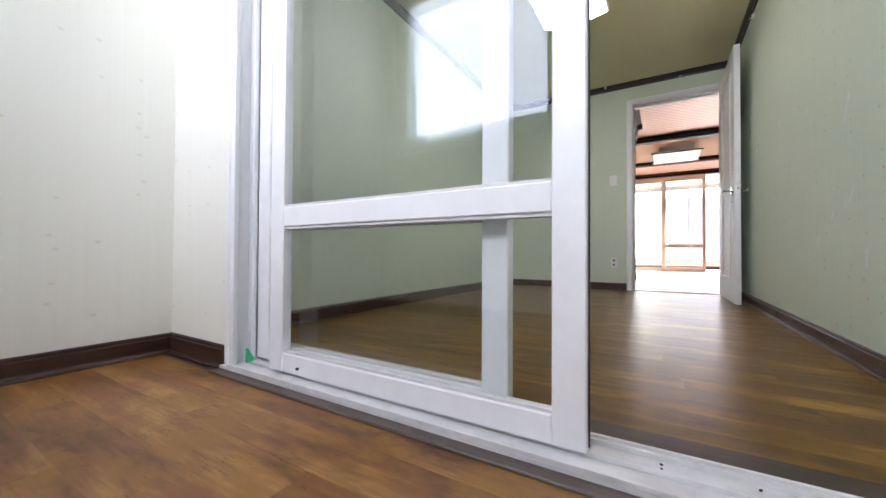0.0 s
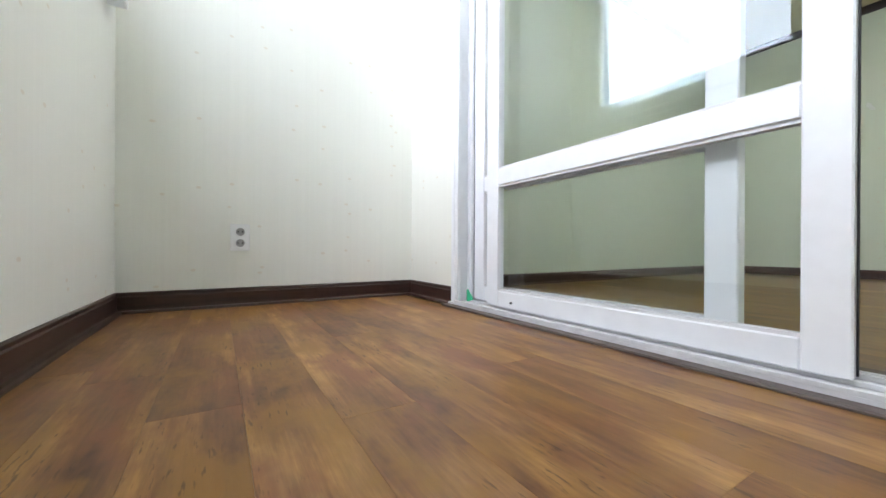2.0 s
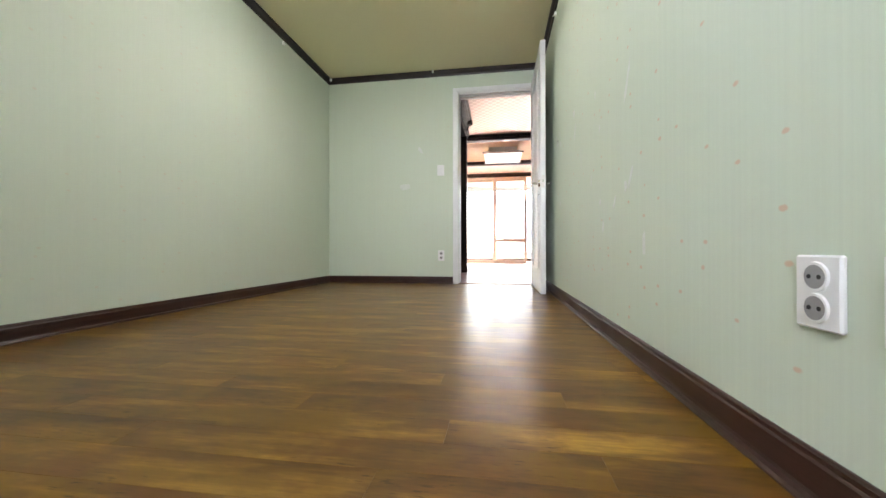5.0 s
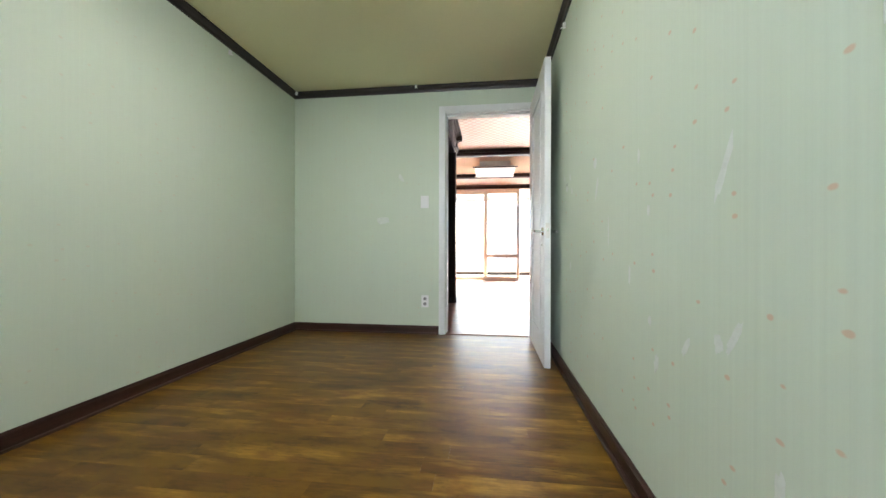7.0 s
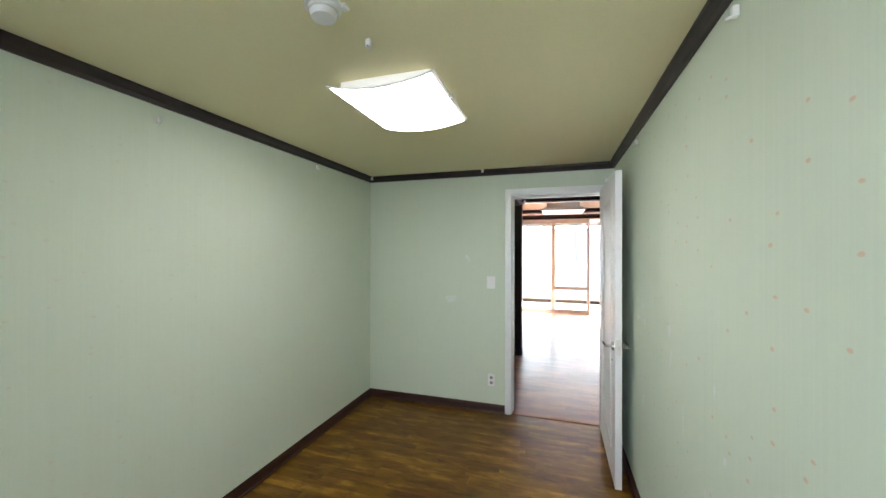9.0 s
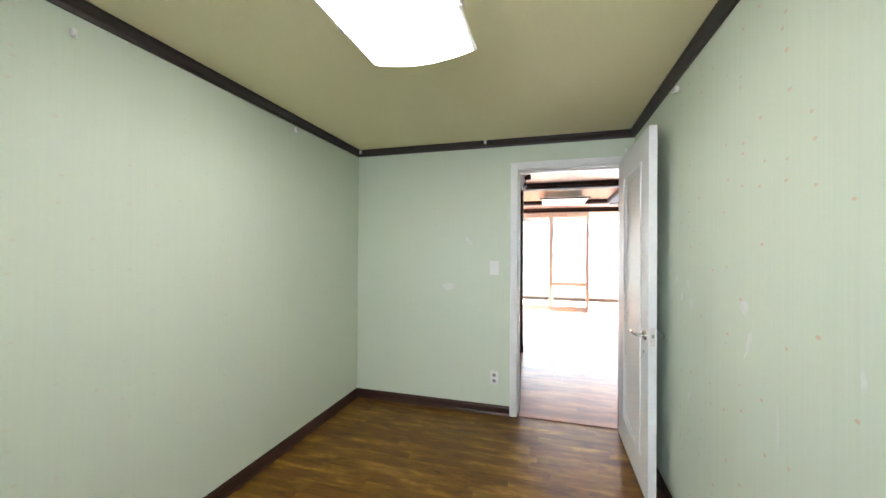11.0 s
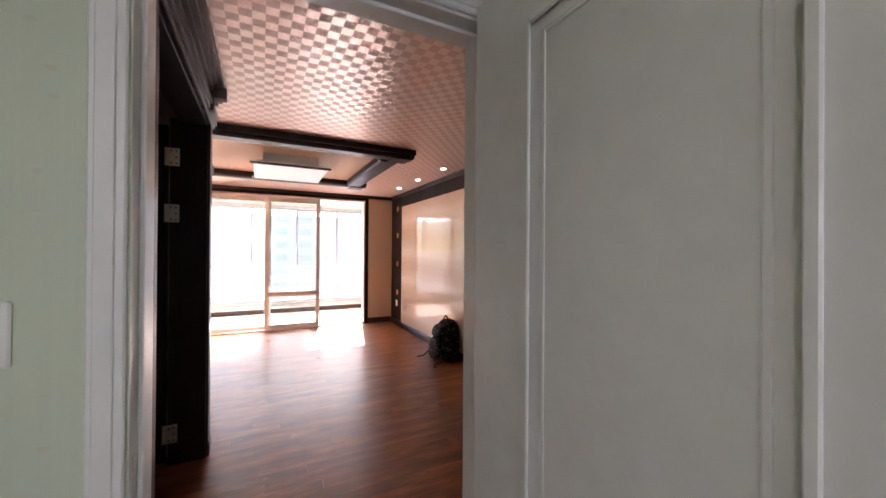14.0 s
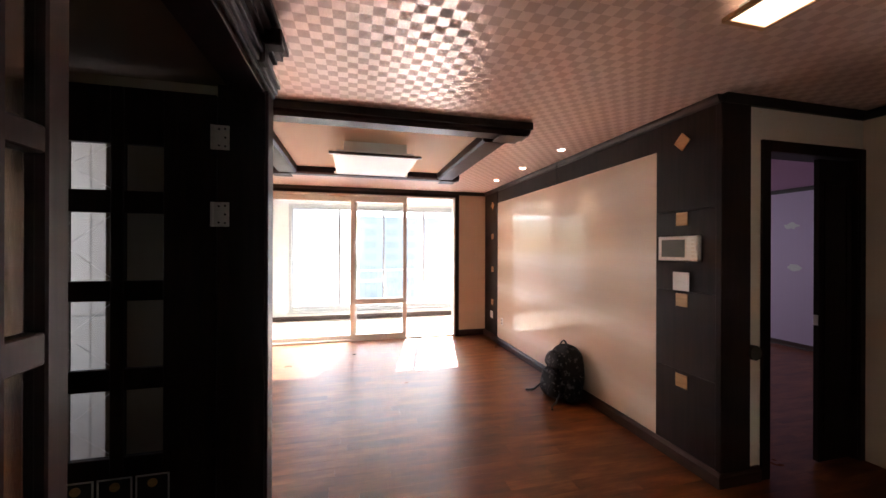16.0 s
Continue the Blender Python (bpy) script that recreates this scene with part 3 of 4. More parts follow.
box("threshold", (0.226, YW - 0.004, -0.01), (1.044, YW + 0.236, 0.006), FLOOR_L, d2, "reddish-brown flat threshold", 0.002)
box("threshold", (1.0445, YW + 0.121, -0.01), (1.1435, YW + 0.236, 0.006), FLOOR_L, d2, "reddish-brown flat threshold", 0.002)
PANEL_TOP = 1.885
LX0, LX1, LY0, LY1 = 0.980, 1.020, 3.820, 4.672
leaf = thing("door_leaf", (1.0, LY1, 0.008), "white panelled door standing open against a green wall", "door")
core = box("slab", (LX0 + 0.006, LY0, 0.008), (LX1 - 0.006, LY1, 2.045), WHITE, leaf, bevel=0.001)
for s, xa, xb in ((-1, LX0, LX0 + 0.006), (1, LX1 - 0.006, LX1)):
    y0, y1, z0, z1 = LY0 + 0.160, LY1 - 0.216, 0.20, PANEL_TOP
    boxes("rail_and_stile", [((xa, LY0, 0.008), (xb, y0, 2.045)), ((xa, y1, 0.008), (xb, LY1, 2.045)), ((xa, y0, 0.008), (xb, y1, z0)), ((xa, y0, z1), (xb, y1, 2.045))], WHITE, leaf)
    xm = xa if s < 0 else xb
    for inset, bw, proud in ((-0.004, 0.016, 0.008), (0.040, 0.012, 0.003)):
        a0, a1, c0, c1 = y0 + inset, y1 - inset, z0 + inset, z1 - inset
        xf = xm if inset < 0 else xm - s * 0.006
        for a, b in (((a0, c0), (a0 + bw, c1)), ((a1 - bw, c0), (a1, c1)), ((a0 + bw, c0), (a1 - bw, c0 + bw)), ((a0 + bw, c1 - bw), (a1 - bw, c1))):
            box("bead", (min(xf, xf + s * proud), a[0], a[1]), (max(xf, xf + s * proud), b[0], b[1]), WHITE, leaf, bevel=0.0025)
    hy, hz = LY0 + 0.062, 0.905
    rose = cyl("rose", (xm, hy, hz), (xm + s * 0.012, hy, hz), 0.029, CHROME, leaf, "round chrome rose", r1=0.026, n=28)
    cyl("neck", (xm + s * 0.012, hy, hz), (xm + s * 0.045, hy, hz), 0.0095, CHROME, rose)
    bm = bmesh.new()
    pts = [(0.045, -0.006, 0), (0.050, 0.02, 0.003), (0.052, 0.050, 0.006), (0.052, 0.08, 0.004), (0.050, 0.105, 0.004)]
    for p, q in zip(pts, pts[1:]):
        add_cyl(bm, (xm + s * p[0], hy + p[1], hz + p[2]), (xm + s * q[0], hy + q[1] + 0.003, hz + q[2]), 0.0095 - p[1] * 0.02, 0.0095 - q[1] * 0.02, 14)
    part("lever", bm, CHROME, rose, "curved chrome lever", True)
    cyl("key_button", (xm + s * 0.004, hy, hz - 0.09), (xm + s * 0.010, hy, hz - 0.09), 0.007, CHROME, leaf, n=14)
box("latch_plate", (0.988, LY0 - 0.0015, 0.86), (1.012, LY0, 0.96), STEEL, leaf, "metal latch plate", 0)
box("latch", (0.994, LY0 - 0.010, 0.905), (1.006, LY0 - 0.0015, 0.925), CHROME, leaf, "chrome latch tongue", 0.002)
for hz in (0.25, 1.05, 1.80):
    cyl("hinge", (1.027, LY1 + 0.004, hz - 0.05), (1.027, LY1 + 0.004, hz + 0.05), 0.007, STEEL, leaf, "metal hinge", n=12)


# ---- bedroom ceiling lamp, smoke alarm, hooks ----
cl = thing("ceiling_lamp", (-0.09, 2.92, H), "lit square ceiling lamp with a sagging frosted glass panel", "ceiling lamp")
box("housing", (-0.305, 2.695, 2.246), (0.125, 3.145, H - 0.012), LAMPEDGE, cl, "white acrylic side lit from within", 0.004)
box("mounting_plate", (-0.25, 2.72, H - 0.012), (0.07, 3.12, H), PLASTIC, cl, bevel=0.001)


def sagging(nm, half, y0, y1, drop, thick, material, lab):
    bm = bmesh.new()
    ring = []
    for i in range(17):
        u = i / 16 * 2 - 1
        sag = 0.035 * (1 - (u * half / 0.248) ** 2)
        ring.append([bm.verts.new((-0.09 + u * half, y, 2.243 - sag - drop + dz)) for y, dz in ((y0, 0), (y1, 0), (y1, thick), (y0, thick))])
    for a, b in zip(ring, ring[1:]):
        for j in range(4):
            bm.faces.new((a[j], a[(j + 1) % 4], b[(j + 1) % 4], b[j]))
    bm.faces.new(ring[0])
    bm.faces.new(ring[-1])
    return part(nm, bm, material, cl, lab, True)


sagging("glass_plate", 0.248, 2.635, 3.205, 0, 0.006, PLASTIC, "white frosted glass plate")
sagging("diffuser", 0.232, 2.648, 3.192, 0.004, 0.003, LAMPGLOW, "glowing white diffuser")
for x0 in (-0.345, 0.145):
    box("clip", (x0, 2.9, 2.236), (x0 + 0.02, 2.94, 2.262), STEEL, cl)

sm = thing("smoke_alarm", (-0.07, 2.245, H), "white round smoke detector on an olive ceiling", "smoke detector")
cyl("base", (-0.07, 2.245, H), (-0.07, 2.245, H - 0.016), 0.056, PLASTIC, sm, n=32)
cyl("dome", (-0.07, 2.245, H - 0.016), (-0.07, 2.245, H - 0.045), 0.046, PLASTIC, sm, r1=0.036, n=32)
cyl("grille", (-0.07, 2.245, H - 0.024), (-0.07, 2.245, H - 0.028), 0.0455, STEEL, sm, n=32)
box("tab", (-0.02, 2.255, H - 0.012), (0.0, 2.285, H), PLASTIC, sm)


def hook(x, y, z, dx, dy, label):
    th = thing("wall_hook", (x, y, z), label, "hook", "small hooks")
    box("plate", (x - 0.009 - abs(dy) * 0.002, y - 0.009, z - 0.016), (x + 0.009, y + 0.009, z + 0.016), PLASTIC, th)
    cyl("peg", (x, y, z - 0.008), (x + dx * 0.022, y + dy * 0.022, z - 0.018), 0.004, PLASTIC, th, n=10)


hook(XL + 0.040, YW - 0.042, H - 0.022, 1, -1, "tiny white hook on dark ceiling moulding")
hook(-0.045, YW - 0.045, H - 0.016, 0, -1, "tiny white hook on dark ceiling moulding")
hook(1.035, YW - 0.024, 2.135, 0, -1, "tiny white hook above a door frame")
hook(-0.028, 2.455, H - 0.016, 0, -1, "tiny white hook on an olive ceiling")
hook(XR - 0.012, 2.46, 2.183, -1, 0, "tiny white hook high on green wallpaper")
hook(XR - 0.012, 3.735, 2.19, -1, 0, "tiny white hook high on green wallpaper")
hook(XL + 0.012, 2.56, 2.165, 1, 0, "tiny white hook high on green wallpaper")
hook(XL + 0.012, 3.80, 2.205, 1, 0, "tiny white hook high on green wallpaper")


# ---- scuffs and torn paper on the bedroom walls ----
def scuff(at, normal, w, h, seed, label="pale torn patch in green wallpaper", name="wallpaper_tear", slant=0.0):
    rnd = random.Random(seed)
    c = Vector(at)
    n, u = (Vector((-1, 0, 0)), Vector((0, 1, 0))) if normal == "-x" else (Vector((0, -1, 0)), Vector((1, 0, 0)))
    bm = bmesh.new()
    outer, k = [], 16
    for i in range(k):
        a = 2 * math.pi * i / k
        r = 0.5 * rnd.uniform(0.62, 1.08)
        dz = math.sin(a) * r * h
        outer.append(bm.verts.new(c + n * 0.0003 + u * (math.cos(a) * r * w + slant * dz) + Vector((0, 0, dz))))
    inner = [bm.verts.new(c + n * 0.0010 + (v.co - c) * 0.80) for v in outer]
    for i in range(k):
        bm.faces.new((outer[i], outer[(i + 1) % k], inner[(i + 1) % k], inner[i]))
    bm.faces.new(inner)
    bm.faces.new(outer[::-1])
    ob = part(name, bm, STAINED, None, label, category="wallpaper tear", group="scuffs on the walls")
    return ob


for k, (y, z, w, h, sl) in enumerate((
        (3.610, 1.215, 0.036, 0.055, 0.3), (3.764, 1.230, 0.028, 0.05, 0), (3.758, 1.125, 0.028, 0.03, 0), (3.738, 1.083, 0.022, 0.025, 0),
        (3.570, 1.126, 0.042, 0.050, 0.2), (3.106, 1.181, 0.055, 0.06, 0), (3.08, 1.06, 0.04, 0.12, -0.4), (3.60, 0.69, 0.03, 0.07, -0.3),
        (2.552, 0.908, 0.026, 0.04, 0), (2.542, 0.576, 0.03, 0.03, 0), (2.215, 0.589, 0.035, 0.05, 0), (2.165, 0.615, 0.025, 0.10, -0.6),
        (2.624, 1.09, 0.022, 0.06, 0), (2.70, 0.70, 0.02, 0.08, 0), (2.50, 0.46, 0.03, 0.07, -0.2), (2.34, 0.55, 0.03, 0.06, -0.5),
        (2.05, 0.38, 0.03, 0.09, 0))):
    scuff((XR, y, z), "-x", w, h, k + 1, slant=sl)
scuff((XR, 2.197, 0.96), "-x", 0.03, 0.17, 31, slant=-0.45, label="long pale scrape on green wallpaper", name="wallpaper_scrape")
scuff((XR, 2.92, 0.86), "-x", 0.014, 0.14, 32, label="long pale scrape on green wallpaper", name="wallpaper_scrape")
scuff((-0.367, YW, 1.055), "-y", 0.13, 0.09, 12)
scuff((-0.196, YW, 1.45), "-y", 0.045, 0.09, 13, slant=-0.5)
# curved streak of old paste
bm = bmesh.new()
rows = []
for i in range(25):
    u = i / 24
    z = 1.40 - 0.335 * u
    y = 1.824 + 0.064 * (3 * u * u - 2 * u ** 3) ** 1.3
    w = 0.006 + 0.0075 * math.sin(math.pi * min(1, u * 1.02)) + 0.005 * noise.noise(Vector((u * 9, 0, 0)))
    rows.append([bm.verts.new((XR - o, y + s * w, z)) for o, s in ((0.0006, -1), (0.0018, -0.7), (0.0018, 0.7), (0.0006, 1))])
for a, b in zip(rows, rows[1:]):
    for j in range(3):
        bm.faces.new((a[j], a[j + 1], b[j + 1], b[j]))
part("paste_streak", bm, PASTE, None, "long curved pale streak down green wallpaper", category="wall stain")
# curl of torn paper
bm = bmesh.new()
rows = []
for i in range(9):
    a = radians(-30 + 200 * i / 8)
    o = 0.008 + 0.008 * math.sin(a)
    k = 1.0 - 0.075 * i
    rows.append([bm.verts.new((XR - o, 3.664 - 0.004 * i + 0.008 * math.cos(a) - dz * 0.5, 1.168 - 0.0035 * i + dz * k)) for dz in (-0.022, -0.008, 0.010, 0.024)])
for a, b in zip(rows, rows[1:]):
    for j in range(3):
        bm.faces.new((a[j], a[j + 1], b[j + 1], b[j]))
part("paper_curl", bm, STAINED, None, "curled strip of torn wallpaper", True, category="wallpaper tear")
# crumbs on the sill
for k in range(14):
    rnd = random.Random(70 + k)
    bm = bmesh.new()
    bmesh.ops.create_icosphere(bm, subdivisions=1, radius=1, matrix=Matrix.Translation((rnd.uniform(0.40, 1.0), rnd.choice((0.90, 0.925, 0.97, 0.985, 1.015)), 0.0165)) @ Matrix.Rotation(rnd.random() * 3, 4, "Z") @ Matrix.Diagonal((rnd.uniform(0.0025, 0.006), 0.002, 0.0022, 1)))
    part("crumb", bm, DARKHOLE, None, "tiny dark crumb on a white sill", category="crumb", group="crumbs on the sill")
for k, (x, y, w, h) in enumerate(((0.467, 6.07, 0.05, 0.05), (0.50, 5.68, 0.06, 0.03), (0.471, 6.22, 0.05, 0.04), (0.44, 5.95, 0.03, 0.02))):
    rnd = random.Random(90 + k)
    bm = bmesh.new()
    for q in range(4):
        a = rnd.random() * 3
        c = Vector((x + rnd.uniform(-w, w) / 2, y + rnd.uniform(-h, h) / 2, 0.0009))
        d = Vector((math.cos(a), math.sin(a), 0)) * rnd.uniform(0.008, 0.018)
        n = Vector((-d.y, d.x, 0)).normalized() * rnd.uniform(0.002, 0.005)
        bm.faces.new([bm.verts.new(v) for v in (c - d, c + n, c + d, c - n)])
    part("floor_smear", bm, REDMARK, None, "small red smear on reddish floorboards", category="stain", group="red smears on the floor")


# ---- shell of the hall and the living room ----
HX, MX, FY = 0.130, 2.715, 10.55          # hall west wall, stone wall, sliding-door line
PY = 6.48                                  # wall with the lilac room's door
LX = -1.25
slab("floor_living", (-1.9, 4.80, -0.12), (7.0, 10.63, -0.008), STRIP, "glossy reddish-brown boards")
slab("ceiling_living", (-1.9, YW + 0.101, LH), (7.0, 10.75, LH + 0.1), CHECK_C, "pinkish chequered ceiling wallpaper")
wall("wall_hall_west", "y", HX - 0.15, 0.15, YW + 0.235, 6.80, 0, LH, CHECK_W, [(5.25, 6.66, 0, 2.20)], "pinkish chequered wallpaper beside an entry door")
wall("wall_hall_south", "x", YW + 0.120, 0.115, XR + 0.12, 3.95, 0, LH, CREAM, (), "cream wallpaper")
slab("wall_hall_face", (1.144, YW + 0.2355, 0), (3.95, 5.02, LH), CREAM, "cream wallpaper beside a doorway")
wall("wall_hall_east", "y", 3.95, 0.12, YW + 0.236, PY, 0, LH, CREAM, [(5.35, 6.18, 0, 2.08)], "cream wallpaper beside a dark door")
wall("wall_lilac_door", "x", PY, 0.14, MX + 0.06, 4.07, 0, LH, PALE, [(3.07, 3.92, 0, 2.08)], "cream wallpaper round a dark doorway")
wall("wall_stone", "y", MX, 0.14, PY + 0.14, 10.70, 0, LH, CREAM, (), "feature wall of the living room")
wall("wall_living_west", "y", LX - 0.12, 0.12, 7.87, 10.70, 0, LH, PEACH, (), "peach wallpaper")
wall("wall_living_south", "x", 6.81, 0.11, -0.50, HX - 0.15, 0, LH, PEACH, (), "peach wallpaper")
wall("wall_far", "x", FY, 0.14, LX, MX, 0, LH, PEACH, [(-1.10, 2.19, 0, 2.29)], "peach wall beside a sliding door")
# entry
slab("floor_entry", (-1.9, 4.9, -0.02), (HX - 0.15, 8.6, -0.002), TILE, "entry floor")
# the hole in this wall is invented, unseen, and lets the fill lamp in
wall("wall_entry_west", "y", -1.9, 0.12, 4.9, 8.7, 0, LH, ENTRYP, [(6.9, 7.34, 0.55, 2.15)])
slab("wall_entry_south", (-1.78, 4.945, 0), (HX - 0.15, 4.98, LH), ENTRYP)
slab("ceiling_entry", (-1.78, 4.98, 2.24), (HX - 0.151, 6.76, LH - 0.002), ENTRYP, "brown ceiling of a dim entry")
# lilac room
wall("wall_lilac_east", "y", 6.88, 0.12, PY, 10.6, 0, LH, LILAC, (), "lilac wallpaper")
wall("wall_lilac_north", "x", 10.48, 0.12, MX + 0.14, 6.88, 0, LH, LILAC, (), "lilac wallpaper")
wall("wall_lilac_south", "x", PY, 0.12, 4.07, 6.88, 0, LH, LILAC, (), "lilac wallpaper")
slab("ceiling_lilac", (MX + 0.14, PY + 0.141, LH - 0.03), (6.88, 10.48, LH - 0.002), MAUVEC, "mauve ceiling wallpaper")
moulding("crown_lilac", [[(6.88, PY + 0.12), (6.88, 10.48), (MX + 0.14, 10.48)]], crown_p(LH - 0.03, 0.06), CROWN, None, "black-brown ceiling moulding")
moulding("skirting_lilac", [[(6.88, PY + 0.12), (6.88, 10.48), (MX + 0.14, 10.48)]], SKIRT_P, SKIRT, None, "dark brown skirting board")
for k, (zz, yy) in enumerate(((1.80, 8.75), (1.18, 8.72))):
    scuff((6.88, yy, zz), "-x", 0.22, 0.11, 40 + k, "faint yellow patch on lilac wallpaper")

# living room trim
BIG = [(0, LH - 0.055), (0.02, LH - 0.055), (0.022, LH - 0.04), (0.035, LH - 0.02), (0.035, LH), (0, LH)]
moulding("crown_living", [[(MX, PY + 0.0), (MX, FY), (LX, FY), (LX, 7.87)], [(3.95, 5.021), (3.95, PY), (MX, PY)]], BIG, CROWN, None, "black-brown ceiling moulding")
boxes("feature_band", [((MX - 0.012, 6.95, 2.15), (MX, 9.97, LH - 0.055))], WENGE, None, "dark wood band above a stone wall", 0.002, kind="structure")
panel = thing("feature_panel", (MX, 6.7, 0), "dark wood wall panel with small golden inlays", "wall panel", kind="structure")
for z0, z1 in ((0.09, 0.62), (0.622, 1.16), (1.162, 1.70), (1.702, LH - 0.055)):
    box("board", (MX - 0.020, 6.50, z0), (MX, 6.95, z1), WENGE, panel, bevel=0.0015)
box("corner_post", (MX - 0.026, PY - 0.020, 0.09), (MX + 0.205, 6.50, LH - 0.055), WENGE, panel, bevel=0.004)
far_panel = thing("feature_panel", (MX, 10.2, 0), "narrow dark wood wall panel with small inlays", "wall panel", kind="structure")
box("board", (MX - 0.020, 9.97, 0.09), (MX, 10.50, LH - 0.055), WENGE, far_panel, bevel=0.002)
moulding("skirting_living", [[(MX - 0.02, PY - 0.02), (MX - 0.02, 10.52)], [(MX, FY), (2.24, FY)], [(3.01, PY), (MX + 0.02, PY), (MX - 0.035, PY)]], [(0, 0), (0.022, 0), (0.022, 0.07), (0.014, 0.085), (0.010, 0.095), (0, 0.095)], SKIRT, None, "dark brown moulded skirting board")
boxes("stone_wall_panel", [((MX - 0.014, 6.953, 0.095), (MX - 0.001, 9.967, 2.148))], MARBLE, None, "polished cream stone slab wall with soft veins", 0.0, kind="structure")


def inlay(y, z, size, dx, turn=False):
    bm = bmesh.new()
    r = Matrix.Rotation(radians(45 if turn else 0), 4, "X")
    m = Matrix.Translation((MX - 0.020 - dx, y, z)) @ r @ Matrix.Diagonal((0.008, size, size, 1))
    bmesh.ops.create_cube(bm, size=1, matrix=m)
    bmesh.ops.bevel(bm, geom=bm.edges[:], offset=0.002, segments=1, affect="EDGES")
    ob = part("inlay_tile", bm, GOLD, None, "golden square inlay on dark wood" if not turn else "golden diamond inlay on dark wood", category="inlay", group="golden inlays")
    return ob


for z, turn in ((0.555, False), (1.10, False), (1.645, False), (2.165, True)):
    inlay(6.735, z, 0.088, 0.003, turn)
for z, turn in ((0.60, False), (1.12, False), (1.64, False), (2.13, True)):
    inlay(10.16, z, 0.085, 0.003, turn)
wall_plate("light_switch", (MX - 0.020, 10.18, 0.40), "-x", 0.10, 0.11, "white switch plate on a dark panel", "light switch", "switch")
wall_plate("light_switch", (MX - 0.023, 6.735, 1.225), "-x", 0.125, 0.125, "cream double switch plate on dark wood", "light switch", "switch")
wall_plate("wall_socket", (MX - 0.014, 9.78, 0.36), "-x", 0.07, 0.11, "white socket low on a stone wall", "wall socket", "socket")
ic = thing("intercom", (MX - 0.02, 6.745, 1.36), "white video door phone with a grey screen", "intercom")
box("body", (MX - 0.050, 6.59, 1.362), (MX - 0.020, 6.905, 1.53), PLASTIC, ic, bevel=0.006)
box("bezel", (MX - 0.053, 6.675, 1.380), (MX - 0.050, 6.878, 1.514), STEEL, ic, "grey screen surround", 0.001)
box("screen", (MX - 0.055, 6.685, 1.388), (MX - 0.053, 6.868, 1.506), SCREEN, ic, "dark grey screen", 0)
for z in (1.40, 1.425, 1.45, 1.475, 1.50):
    box("button", (MX - 0.053, 6.615, z - 0.006), (MX - 0.050, 6.64, z + 0.006), STEEL, ic, bevel=0.001)
bm = bmesh.new()
add_cyl(bm, (MX - 0.03, 8.28, 2.15), (MX - 0.03, 8.28, 2.37), 0.006, n=10)
part("cable", bm, DARKHOLE, None, "short black cable hanging from the ceiling moulding", category="cable")

# round black wall bracket at the corner
cyl("door_stop", (2.945, PY, 0.805), (2.945, PY - 0.035, 0.805), 0.045, DARKHOLE, None, "round black holder on a dark corner post", n=28, category="wall holder")


# lilac room doorway and hall door
def dark_frame(name, axis, at, out, lo, hi, top, label, thick):
    fr = thing(name, ((lo + hi) / 2, at, 0) if axis == "x" else (at, (lo + hi) / 2, 0), label, "door frame", kind="structure")

    def bb(nm, a0, a1, o0, o1, z0, z1):
        if axis == "x":
            return box(nm, (a0, at + min(o0, o1), z0), (a1, at + max(o0, o1), z1), WENGE, fr)
        return box(nm, (at + min(o0, o1), a0, z0), (at + max(o0, o1), a1, z1), WENGE, fr)

    for s, e in ((lo - 0.05, lo + 0.02), (hi - 0.02, hi + 0.05)):
        bb("casing", s, e, 0, out * 0.016, 0, top + 0.05)
    bb("head_casing", lo + 0.02, hi - 0.02, 0, out * 0.016, top - 0.02, top + 0.05)
    bb("jamb", lo, lo + 0.02, 0, -out * thick, 0, top)
    bb("jamb", hi - 0.02, hi, 0, -out * thick, 0, top)
    bb("head", lo + 0.02, hi - 0.02, 0, -out * thick, top - 0.02, top)
    return fr


dark_frame("door_3", "x", PY, -1, 3.07, 3.92, 2.08, "dark wood door frame", 0.14)
dl = thing("door_leaf", (3.69, PY + 0.05, 0), "dark wood sliding door standing half closed before a lilac room", "door")
box("slab", (3.59, PY + 0.03, 0.01), (3.90, PY + 0.065, 2.055), WENGE, dl)
boxes("bead", [((3.63, PY + 0.023, 0.2), (3.65, PY + 0.03, 1.9)), ((3.84, PY + 0.023, 0.2), (3.86, PY + 0.03, 1.9)), ((3.65, PY + 0.023, 0.2), (3.84, PY + 0.03, 0.22)), ((3.65, PY + 0.023, 1.88), (3.84, PY + 0.03, 1.9))], WENGE, dl)
box("latch_plate", (3.584, PY + 0.035, 0.93), (3.59, PY + 0.06, 1.0), STEEL, dl, "small metal latch plate", 0.001)
dark_frame("door_4", "y", 3.95, -1, 5.35, 6.18, 2.08, "dark wood door frame", 0.12)
dl = thing("door_leaf", (4.0, 5.77, 0), "closed dark wood door in a hall", "door")
box("slab", (3.98, 5.37, 0.01), (4.018, 6.16, 2.06), WENGE, dl)
cyl("knob", (3.98, 6.08, 0.95), (3.93, 6.08, 0.95), 0.018, STEEL, dl, "metal door knob", r1=0.026)


# ---- entry opening: frame, pelmet, lattice doors ----
ef = thing("door_5", (HX, 5.95, 0), "dark wood entry frame with a stepped pelmet", "door frame", kind="structure")
box("casing", (HX, 5.237, 0), (HX + 0.014, 5.292, 2.20), MAUVEW, ef, bevel=0.003)
box("edge_strip", (HX + 0.001, 5.145, 0), (HX + 0.006, 5.235, LH), PEACH, ef, "tan strip beside the frame", 0.001)
box("casing", (HX, 6.65, 0), (HX + 0.014, 6.76, 2.20), MAUVEW, ef, bevel=0.003)
